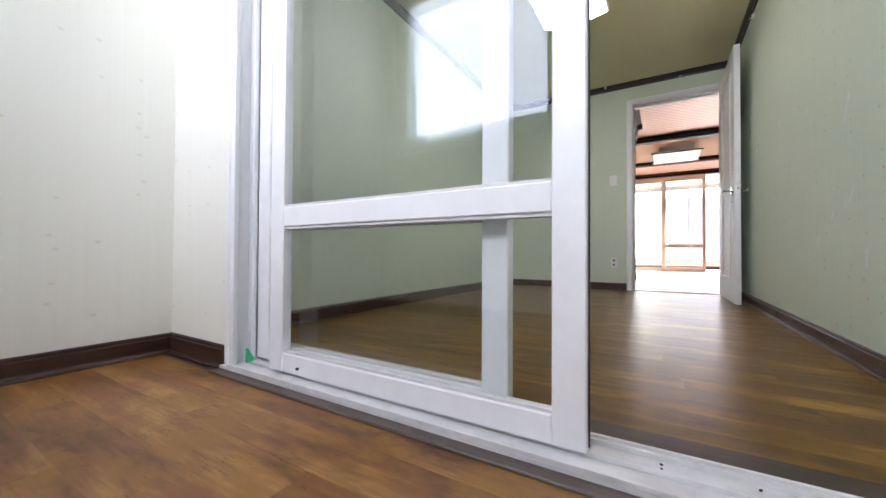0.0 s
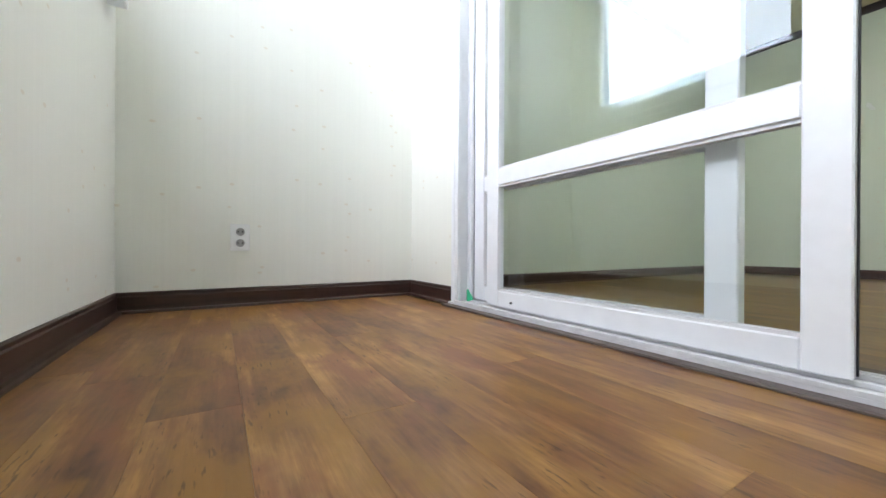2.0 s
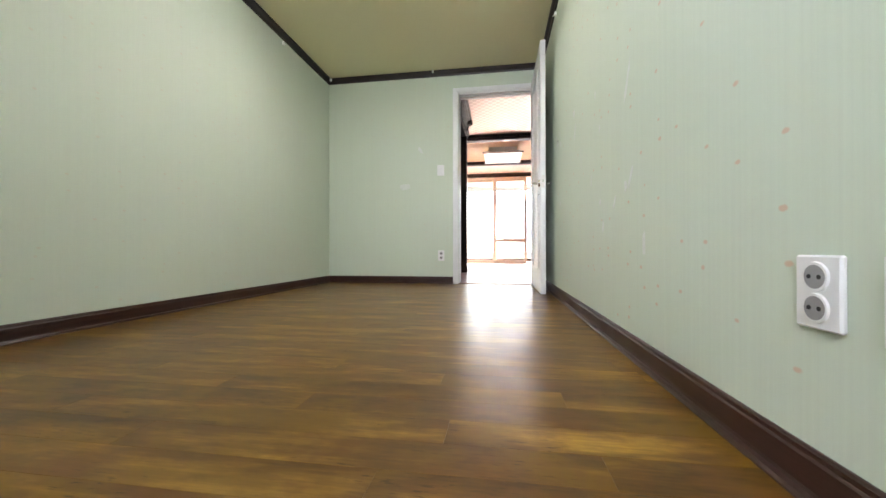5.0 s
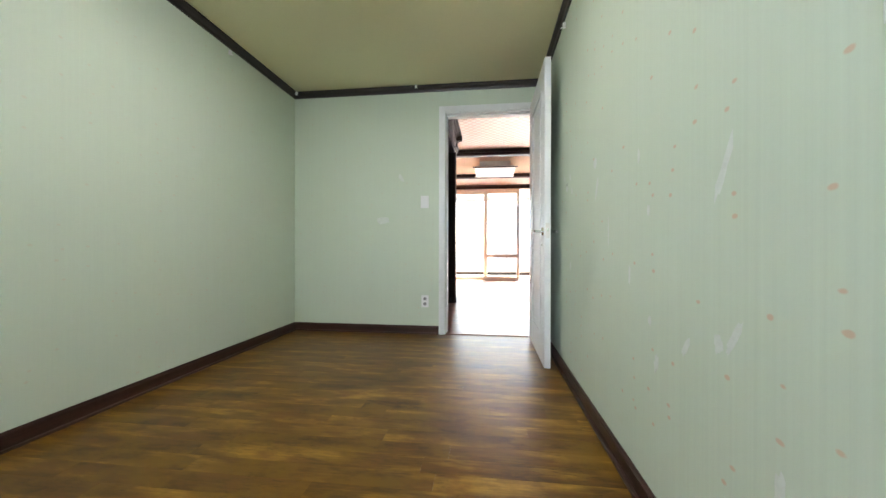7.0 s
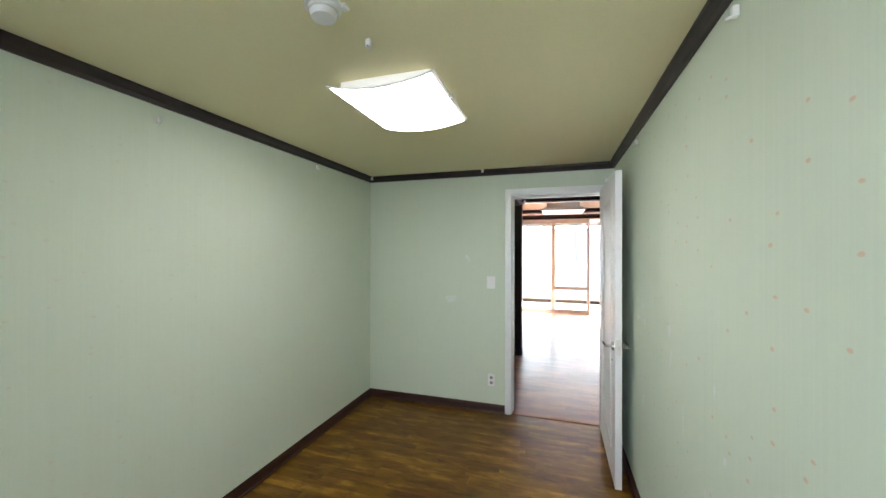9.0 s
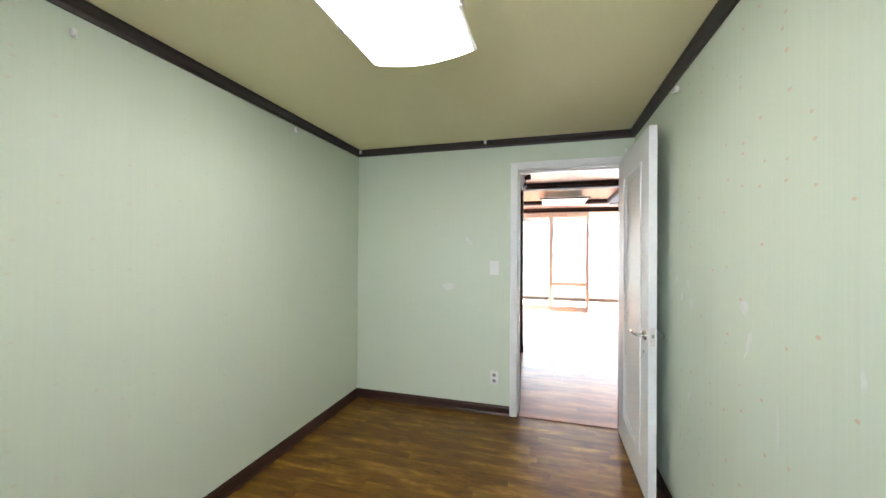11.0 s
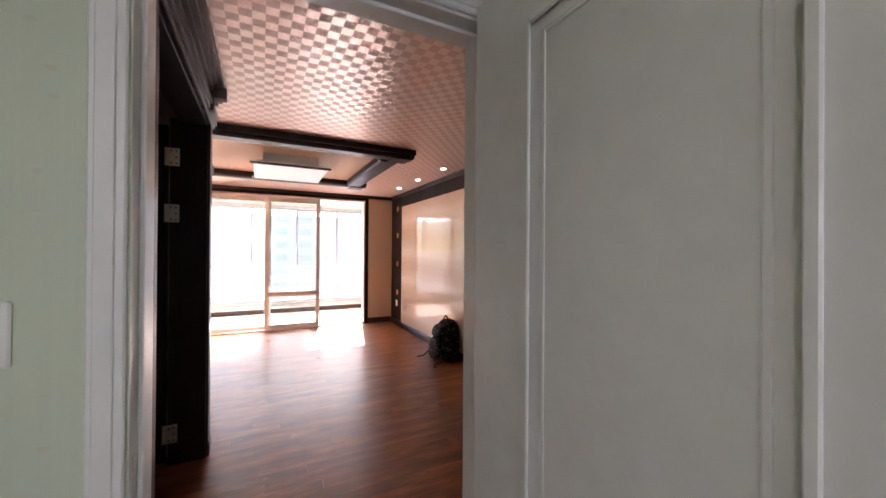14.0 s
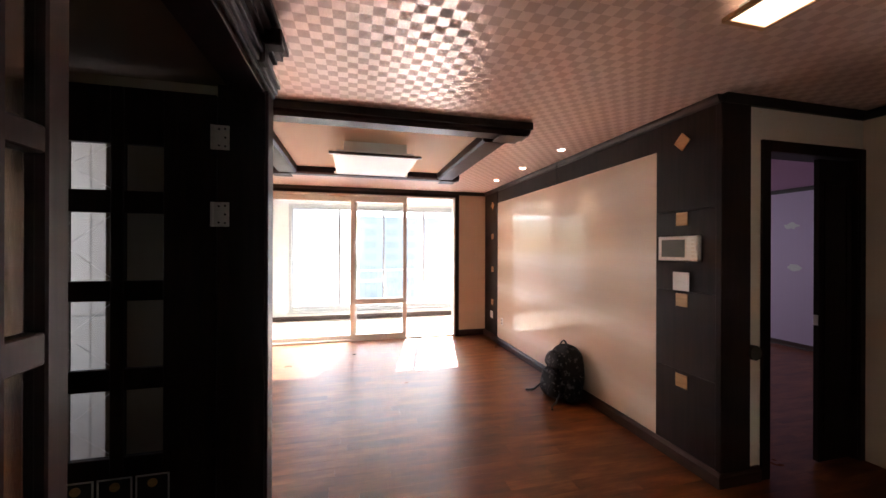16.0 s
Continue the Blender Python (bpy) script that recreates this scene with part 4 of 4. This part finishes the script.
box("jamb", (HX - 0.15, 5.25, 0), (HX, 5.272, 2.20), MAUVEW, ef, bevel=0.002)
box("jamb", (HX - 0.20, 6.635, 0), (HX, 6.66, 2.20), WENGE, ef, bevel=0.002)
box("head", (HX - 0.15, 5.272, 2.18), (HX, 6.635, 2.20), MAUVEW, ef, bevel=0.002)
for i, (o, z0, z1) in enumerate(((0.030, 2.185, 2.205), (0.042, 2.205, 2.235), (0.055, 2.235, 2.262))):
    box("head_moulding", (HX + 0.0145, 5.235, z0), (HX + o, 6.72, z1), MAUVEW, ef, bevel=0.003)
for o, z0, z1 in ((0.040, 2.290, 2.310), (0.060, 2.310, 2.330), (0.085, 2.330, 2.355), (0.110, 2.355, LH)):
    box("pelmet_step", (HX + 0.001, YW + 0.25, z0), (HX + o, 6.62, z1), MAUVEW, ef, bevel=0.003)
pb = boxes("bracket", [((HX + 0.001, 6.36, 2.20), (HX + 0.06, 6.42, 2.285)), ((HX + 0.04, 6.355, 2.275), (HX + 0.125, 6.425, 2.345))], WENGE, ef, "dark carved bracket", 0.006)
boxes("skirting_block", [((HX, 6.655, 0), (HX + 0.022, 6.775, 0.09))], SKIRT, ef, bevel=0.003)


def lattice_leaf(x0, x1, y0, y1, cols, rows, label, panels=True):
    """A dark glazed lattice leaf in a plane of constant y (thin in y) or constant x."""
    d = thing("lattice_door", ((x0 + x1) / 2, (y0 + y1) / 2, 0.01), label, "door", "entry door leaves")
    along_x = (x1 - x0) > (y1 - y0)

    def bb(nm, a0, a1, z0, z1, material, inset=0.0, bevel=0.003, parent=d, lab=""):
        if along_x:
            return box(nm, (a0, y0 + inset, z0), (a1, y1 - inset, z1), material, parent, lab, bevel)
        return box(nm, (x0 + inset, a0, z0), (x1 - inset, a1, z1), material, parent, lab, bevel)

    lo, hi = (x0, x1) if along_x else (y0, y1)
    material = WENGE if along_x else MAUVEW
    edges = [lo, *[v for c in cols for v in c], hi]
    for a, b in zip(edges[::2], edges[1::2]):
        bb("stile", a, b, 0.01, 2.16, material)
    zs = [0.01, *[v for r in rows for v in r], 2.16]
    for c0, c1 in cols:
        for a, b in zip(zs[::2], zs[1::2]):
            bb("rail", c0, c1, a, b, material, 0.001)
        for a, b in rows:
            thick = (y1 - y0 if along_x else x1 - x0) / 2 - 0.002
            p = bb("pane", c0 - 0.003, c1 + 0.003, a - 0.003, b + 0.003, LATTICE, thick, 0)
            p.visible_shadow = False
            if along_x and c0 < -0.6:
                w, h = c1 - c0, b - a
                for k, (u0, v0, u1, v1) in enumerate(((0.95, 0.95, 0.05, 0.55), (0.05, 0.45, 0.95, 0.06))):
                    bm = bmesh.new()
                    add_cyl(bm, (c0 + w * u0, y0 + thick - 0.001, a + h * v0), (c0 + w * u1, y0 + thick - 0.001, a + h * v1), 0.0013, n=6)
                    part("etched_line", bm, PLASTIC, p, "white etched line")
    if panels and along_x:
        for mid in (-0.626, -0.481, -0.336):
            c0, c1 = mid - 0.062, mid + 0.062
            sq = bb("square_panel", c0, c1, 0.275, 0.410, DARKHOLE, -0.004, 0.002, d, "black square panel with a silver edge")
            boxes("silver_edge", [((c0 - 0.004, y0 - 0.007, 0.271), (c1 + 0.004, y0 - 0.003, 0.277)), ((c0 - 0.004, y0 - 0.007, 0.408), (c1 + 0.004, y0 - 0.003, 0.414)), ((c0 - 0.004, y0 - 0.007, 0.277), (c0 + 0.002, y0 - 0.003, 0.408)), ((c1 - 0.002, y0 - 0.007, 0.277), (c1 + 0.004, y0 - 0.003, 0.408))], STEEL, sq, "thin silver edge")
            cyl("motif", (mid, y0 - 0.004, 0.375), (mid, y0 - 0.008, 0.375), 0.020, GOLD, sq, "small golden motif", n=12)
    return d


ROWS_L = [(0.50, 0.80), (0.895, 1.20), (1.29, 1.595), (1.695, 1.905)]
lat = lattice_leaf(-0.86, -0.085, 6.665, 6.70, [(-0.665, -0.505), (-0.455, -0.30)], ROWS_L, "dark wood lattice door with etched glass panes, folded open")
for z in (0.20, 1.595, 1.952):
    hg = boxes("hinge", [((-0.088, 6.629, z - 0.057), (-0.019, 6.634, z + 0.057)), ((-0.096, 6.622, z - 0.057), (-0.084, 6.636, z + 0.057))], STEEL, lat, "pale metal butt hinge", 0.001)
    for dx, dz in ((-0.062, 0.038), (-0.036, 0.040), (-0.036, 0.0), (-0.036, -0.040), (-0.062, -0.038)):
        cyl("screw", (dx, 6.629, z + dz), (dx, 6.6275, z + dz), 0.005, DARKHOLE, hg, "dark screw head", n=8)
lattice_leaf(0.085, 0.118, 5.275, 5.432, [(5.312, 5.390)], [(0.12, 0.40), (0.45, 0.74), (0.79, 1.270), (1.318, 1.572), (1.612, 2.0)], "narrow dark wood sidelight with small panes")
# what shows through the lattice: an added white cabinet makes the left panes bright
cab = thing("backing_cabinet", (-1.15, 7.55, 0), "tall white cabinet added behind lattice panes in a dim entry", "cabinet")
box("body", (-1.76, 7.42, 0.02), (-0.62, 7.74, 2.2), WHITE, cab)
for a, b in ((-1.755, -1.385), (-1.380, -1.005), (-1.0, -0.625)):
    for z0, z1 in ((0.06, 1.02), (1.03, 2.18)):
        box("cabinet_door", (a, 7.40, z0), (b, 7.42, z1), WHITE, cab)
wall("wall_entry_mid", "x", 6.76, 0.05, -1.78, HX - 0.15, 0, LH, ENTRYM, [(-0.82, -0.53, 0, 2.17)])
slab("wall_entry_inner", (-0.60, 6.81, 0), (-0.50, 7.75, LH), ENTRYP)
slab("wall_entry_north", (-1.78, 7.75, 0), (-0.50, 7.87, LH), CREAM)


# ---- living room: tray frame, lamp, downlights ----
tray = thing("ceiling_tray", (0.735, 8.31, LH), "dark wood beam frame hung under the ceiling round a lamp", "ceiling beams")


def beam(nm, a, b, along):
    bm = bmesh.new()
    (x0, y0), (x1, y1) = a, b
    if along == "x":
        prof = [(y0, LH), (y0, 2.318), (y0 + 0.03, 2.300), (y1 - 0.09, 2.300), (y1 - 0.085, 2.312), (y1 - 0.055, 2.312), (y1 - 0.05, 2.325), (y1 - 0.02, 2.325), (y1, 2.345), (y1, LH)]
        rings = [[bm.verts.new((x, p[0], p[1])) for p in prof] for x in (x0, x1)]
    else:
        prof = [(x0, LH), (x0, 2.318), (x0 + 0.02, 2.300), (x1 - 0.02, 2.300), (x1, 2.318), (x1, LH)]
        rings = [[bm.verts.new((p[0], y, p[1])) for p in prof] for y in (y0, y1)]
    k = len(prof)
    for j in range(k):
        bm.faces.new((rings[0][j], rings[0][(j + 1) % k], rings[1][(j + 1) % k], rings[1][j]))
    bm.faces.new(rings[0])
    bm.faces.new(rings[1])
    return part(nm, bm, MAUVEW, tray)


beam("beam", (-0.37, 7.25), (1.84, 7.50), "x")
beam("beam", (-0.37, 9.14), (1.84, 9.36), "x")
beam("beam", (1.55, 7.50), (1.76, 9.14), "y")
beam("beam", (-0.29, 7.50), (-0.08, 9.14), "y")
for y0 in (7.222, 9.36):
    box("cap_strip", (-0.38, y0, 2.335), (1.85, y0 + 0.028, LH), CROWN, tray, bevel=0.003)
for x0 in (-0.37, 1.60):
    for y0 in (7.26, 9.17):
        box("corner_block", (x0 + 0.01, y0, 2.290), (x0 + 0.21, y0 + 0.20, 2.300), MAUVEW, tray, bevel=0.003)
slab("ceiling_panel", (-0.08, 7.50, LH - 0.006), (1.55, 9.14, LH - 0.001), PEACH, "peach ceiling panel inside a beam frame")
ll = thing("ceiling_lamp", (0.735, 8.35, LH), "wide lit ceiling lamp with glass panel and bright trim", "ceiling lamp")
box("housing", (0.46, 8.02, 2.29), (1.01, 8.68, LH), PLASTIC, ll)
box("glass_panel", (0.37, 7.95, 2.235), (1.10, 8.76, 2.247), LAMPGLOW2, ll, "glowing frosted panel", 0.003)
box("tray_body", (0.40, 7.98, 2.247), (1.07, 8.73, 2.29), PLASTIC, ll, bevel=0.006)
for y0 in (7.925, 8.76):
    box("trim_bar", (0.34, y0, 2.238), (1.13, y0 + 0.025, 2.262), CHROME, ll, "bright trim bar")
for sy in (7.794, 8.598, 9.383):
    dn = thing("downlight", (2.44, sy, LH), "small lit recessed downlight", "downlight", "downlights by the stone wall")
    cyl("trim_ring", (2.44, sy, LH - 0.001), (2.44, sy, LH - 0.012), 0.042, PLASTIC, dn, n=28)
    cyl("bulb", (2.44, sy, LH - 0.012), (2.44, sy, LH - 0.016), 0.032, BULB, dn, "glowing warm bulb", n=28)
hl = thing("ceiling_lamp", (2.05, 5.62, LH), "warm lit oblong hall lamp with wooden rim", "ceiling lamp")
box("housing", (1.99, 5.40, 2.345), (2.11, 5.84, LH), PLASTIC, hl)
boxes("rim", [((1.945, 5.35, 2.328), (2.155, 5.37, 2.346)), ((1.945, 5.85, 2.328), (2.155, 5.87, 2.346)), ((1.945, 5.37, 2.328), (1.96, 5.85, 2.346)), ((2.14, 5.37, 2.328), (2.155, 5.85, 2.346))], GOLD, hl, "thin golden rim")
box("glass_panel", (1.96, 5.37, 2.332), (2.14, 5.85, 2.342), LAMPGLOW3, hl, "glowing warm panel", 0.001)


# ---- living room sliding door and the balcony ----
s2 = thing("door_6", (0.55, FY, 0), "beige sliding-door frame on a low sill", "door frame", kind="structure")
box("sill", (-1.10, FY - 0.005, -0.006), (2.19, FY + 0.145, 0.022), ALU, s2)
box("head", (-1.10, FY - 0.004, 2.265), (2.19, FY + 0.144, 2.29), ALU, s2)
box("jamb", (2.165, FY - 0.004, 0.022), (2.19, FY + 0.144, 2.265), ALU, s2)
box("jamb", (-1.10, FY - 0.004, 0.022), (-1.075, FY + 0.144, 2.265), ALU, s2)
box("trim_post", (2.185, FY - 0.03, 0), (2.245, FY, LH - 0.055), WENGE, s2, "dark wood trim")
box("trim_head", (-1.15, FY - 0.022, 2.29), (2.185, FY - 0.001, 2.335), WENGE, s2, "dark wood trim")
leaf3 = slider_leaf(0.50, 1.38, FY + 0.012, 2.262, "beige framed glass sliding leaf, half open", (0.575, 0.645), 0.062, 0.022, ALU, 0.09)
for ob in leaf3.children:
    if ob.name.startswith("pane"):
        ob.visible_shadow = True
slider_leaf(-1.06, 0.60, FY + 0.058, 2.262, "beige framed glass leaf", None, 0.06, 0.022, ALU, 0.08)
BY = 12.42
floor_x = slab("floor_balcony", (-1.75, FY + 0.08, -0.12), (3.2, BY + 0.15, -0.006), STRIP, "balcony floor")
slab("ceiling_balcony", (-1.75, FY + 0.14, 2.38), (3.2, BY + 0.15, 2.48), OUTER, "white balcony ceiling")
slab("wall_balcony_west", (-1.75, FY + 0.14, 0), (-1.62, BY + 0.15, 2.38), OUTER, "white balcony wall")
slab("wall_balcony_east", (3.05, FY + 0.14, 0), (3.2, BY + 0.15, 2.38), OUTER, "white balcony wall")
wall("wall_balcony_north", "x", BY, 0.14, -1.62, 3.05, 0, 2.38, OUTER, [(-0.70, 2.95, 0.17, 2.33)], "low white parapet under balcony windows")
# frame takes the grey that stands for its back-lit shade
window_unit("window_2", -0.70, 2.95, 0.17, 2.33, BY + 0.02, 0.1, [0.27, 1.165, 2.02], BACKLITF, "wide sliding window of a balcony, frames coloured grey as if back-lit", -0.06)
box("skirting_balcony", (-1.62, BY - 0.012, 0), (3.05, BY, 0.09), SKIRT, None, "brown skirting board", 0.003, kind="structure")
rl = thing("balcony_railing", (1.2, BY + 0.3, 0.165), "grey metal balustrade outside balcony windows", "railing")
box("top_rail", (-0.6, BY + 0.28, 0.955), (3.1, BY + 0.32, 0.985), CONCRETE, rl)
box("bottom_rail", (-0.6, BY + 0.285, 0.23), (3.1, BY + 0.315, 0.26), CONCRETE, rl)
for x in (-0.58, 1.2, 3.08):
    box("post", (x - 0.018, BY + 0.284, 0.165), (x + 0.018, BY + 0.316, 0.955), CONCRETE, rl, bevel=0)
for i in range(31):
    x = -0.52 + i * 0.12
    box("bar", (x - 0.009, BY + 0.291, 0.26), (x + 0.009, BY + 0.309, 0.955), CONCRETE, rl, bevel=0)
slab("balcony_ledge", (-1.75, BY + 0.151, 0.0), (3.2, BY + 0.36, 0.165), OUTER, "outer ledge under the windows")

# distance: apartment blocks with haze in their colours, and the ground, many floors below
slab("ground", (-3000, -3000, -30.2), (3000, 3000, -30), GROUNDM, "ground far below")


def block(x0, y0, w, d, h):
    b = thing("apartment_building", (x0 + w / 2, y0 + d / 2, -30), "concrete apartment block in the distance, coloured pale for haze", "building", "far apartment blocks")
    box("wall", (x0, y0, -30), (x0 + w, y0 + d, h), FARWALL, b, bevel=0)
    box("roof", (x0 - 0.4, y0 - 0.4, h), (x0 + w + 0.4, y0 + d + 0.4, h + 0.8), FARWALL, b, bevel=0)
    n = int(w // 4.5)
    for r in range(int((h + 30) // 3.0)):
        z = -29 + r * 3.0
        if z < -12:
            continue
        for c in range(n):
            x = x0 + (c + 0.5) * w / n
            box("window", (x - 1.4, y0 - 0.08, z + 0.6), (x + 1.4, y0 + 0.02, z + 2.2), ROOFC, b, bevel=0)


block(2, 95, 26, 12, 12)
block(-42, 120, 30, 12, 16)
block(34, 80, 20, 12, 8)


# ---- backpack leaning on the stone wall ----
def backpack(cx, cy, w, d, h):
    th = thing("backpack", (cx, cy, 0), "black patterned nylon backpack leaning on a stone wall", "backpack")

    def bag(nm, centre, size, lean, lab="", rounding=0.62):
        bm = bmesh.new()
        bmesh.ops.create_uvsphere(bm, u_segments=28, v_segments=18, radius=1)
        for v in bm.verts:
            p = v.co
            q = Vector([math.copysign(abs(c) ** rounding, c) for c in p])
            t = (q.z + 1) / 2
            k = 1.0 - 0.28 * t ** 2
            wob = 0.03 * noise.noise(Vector((p.x * 3, p.y * 3, p.z * 3 + size[0] * 40)))
            q = Vector((q.x * size[0] * (k + wob) + lean * t, q.y * size[1] * (k + wob), q.z * size[2]))
            v.co = q + Vector(centre)
        return part(nm, bm, CAMO, th, lab, True)

    bag("body", (cx, cy, h * 0.48), (d * 0.5, w * 0.5, h * 0.48), 0.06)
    bag("front_pocket", (cx - d * 0.42, cy, h * 0.30), (d * 0.24, w * 0.40, h * 0.27), 0.03)
    bag("upper_pocket", (cx - d * 0.32, cy, h * 0.70), (d * 0.20, w * 0.33, h * 0.15), 0.03)
    for s in (-1, 1):
        bag("side_pocket", (cx - d * 0.05, cy + s * w * 0.47, h * 0.26), (d * 0.30, w * 0.10, h * 0.22), 0.02)

    def strap(nm, pts, r=0.009):
        bm = bmesh.new()
        for p, q in zip(pts, pts[1:]):
            add_cyl(bm, p, Vector(q) + (Vector(q) - Vector(p)) * 0.08, r, n=8)
        part(nm, bm, DARKHOLE, th, "black webbing strap", True)

    hx = cx + 0.02
    strap("grab_handle", [(hx, cy - 0.07 + 0.14 * i / 8, h * 0.94 + 0.055 * math.sin(math.pi * i / 8)) for i in range(9)], 0.008)
    strap("loose_strap", [(cx - 0.12, cy - 0.16, 0.10), (cx - 0.18, cy - 0.19, 0.03), (cx - 0.23, cy - 0.20, 0.008), (cx - 0.26, cy - 0.26, 0.008)])
    strap("loose_strap", [(cx - 0.16, cy + 0.12, 0.10), (cx - 0.22, cy + 0.16, 0.03), (cx - 0.27, cy + 0.22, 0.008)])
    strap("compression_strap", [(cx - 0.20, cy - 0.17 + 0.34 * i / 6, 0.28) for i in range(7)], 0.006)


backpack(2.535, 7.92, 0.42, 0.29, 0.52)


# ---- boards ----
def lay(floor, material, x0, x1, y0, y1, wide, long, top):
    """Boards along x in staggered rows; alike boards share one mesh."""
    meshes = {}
    rnd = random.Random(9)
    y = y0
    o = ORIGIN[floor]
    while y < y1 - 0.01:
        w = min(wide, y1 - y)
        x = x0 - rnd.random() * long * 0.8
        while x < x1 - 0.01:
            a, b = max(x, x0), min(x + long, x1)
            if b - a > 0.02:
                key = (round(b - a, 4), round(w, 4))
                if key not in meshes:
                    bm = bmesh.new()
                    g = 0.0001
                    lw, hw = key[0] / 2 - g, key[1] / 2 - g
                    lo = [bm.verts.new((sx * lw, sy * hw, -0.006)) for sx, sy in ((-1, -1), (1, -1), (1, 1), (-1, 1))]
                    md = [bm.verts.new((sx * lw, sy * hw, -0.0005)) for sx, sy in ((-1, -1), (1, -1), (1, 1), (-1, 1))]
                    hi = [bm.verts.new((sx * (lw - 0.0002), sy * (hw - 0.0002), 0)) for sx, sy in ((-1, -1), (1, -1), (1, 1), (-1, 1))]
                    for r0, r1 in ((lo, md), (md, hi)):
                        for j in range(4):
                            bm.faces.new((r0[j], r0[(j + 1) % 4], r1[(j + 1) % 4], r1[j]))
                    bm.faces.new(hi)
                    me = bpy.data.meshes.new("plank")
                    bm.to_mesh(me)
                    bm.free()
                    me.materials.append(material)
                    meshes[key] = me
                ob = new("plank", meshes[key])
                ob.parent = floor
                ob.location = Vector(((a + b) / 2, y + w / 2, top)) - o
            x += long
        y += wide


lay(floor_a, FLOOR_A, AL, XR, AB, 0.86, 0.115, 1.2, 0.0)
lay(floor_b, FLOOR_B, XL, XR, 1.125, YW - 0.002, 0.095, 0.9, 0.0)
fl = bpy.data.objects["floor_living"]
lay(fl, FLOOR_L, LX, 4.0, YW + 0.236, 10.545, 0.095, 1.2, 0.0)
lay(fl, FLOOR_L, 4.0, 6.88, PY + 0.13, 10.48, 0.19, 1.4, 0.0)
lay(floor_x, TILE, -1.62, 3.05, FY + 0.15, BY, 0.15, 1.2, 0.0)
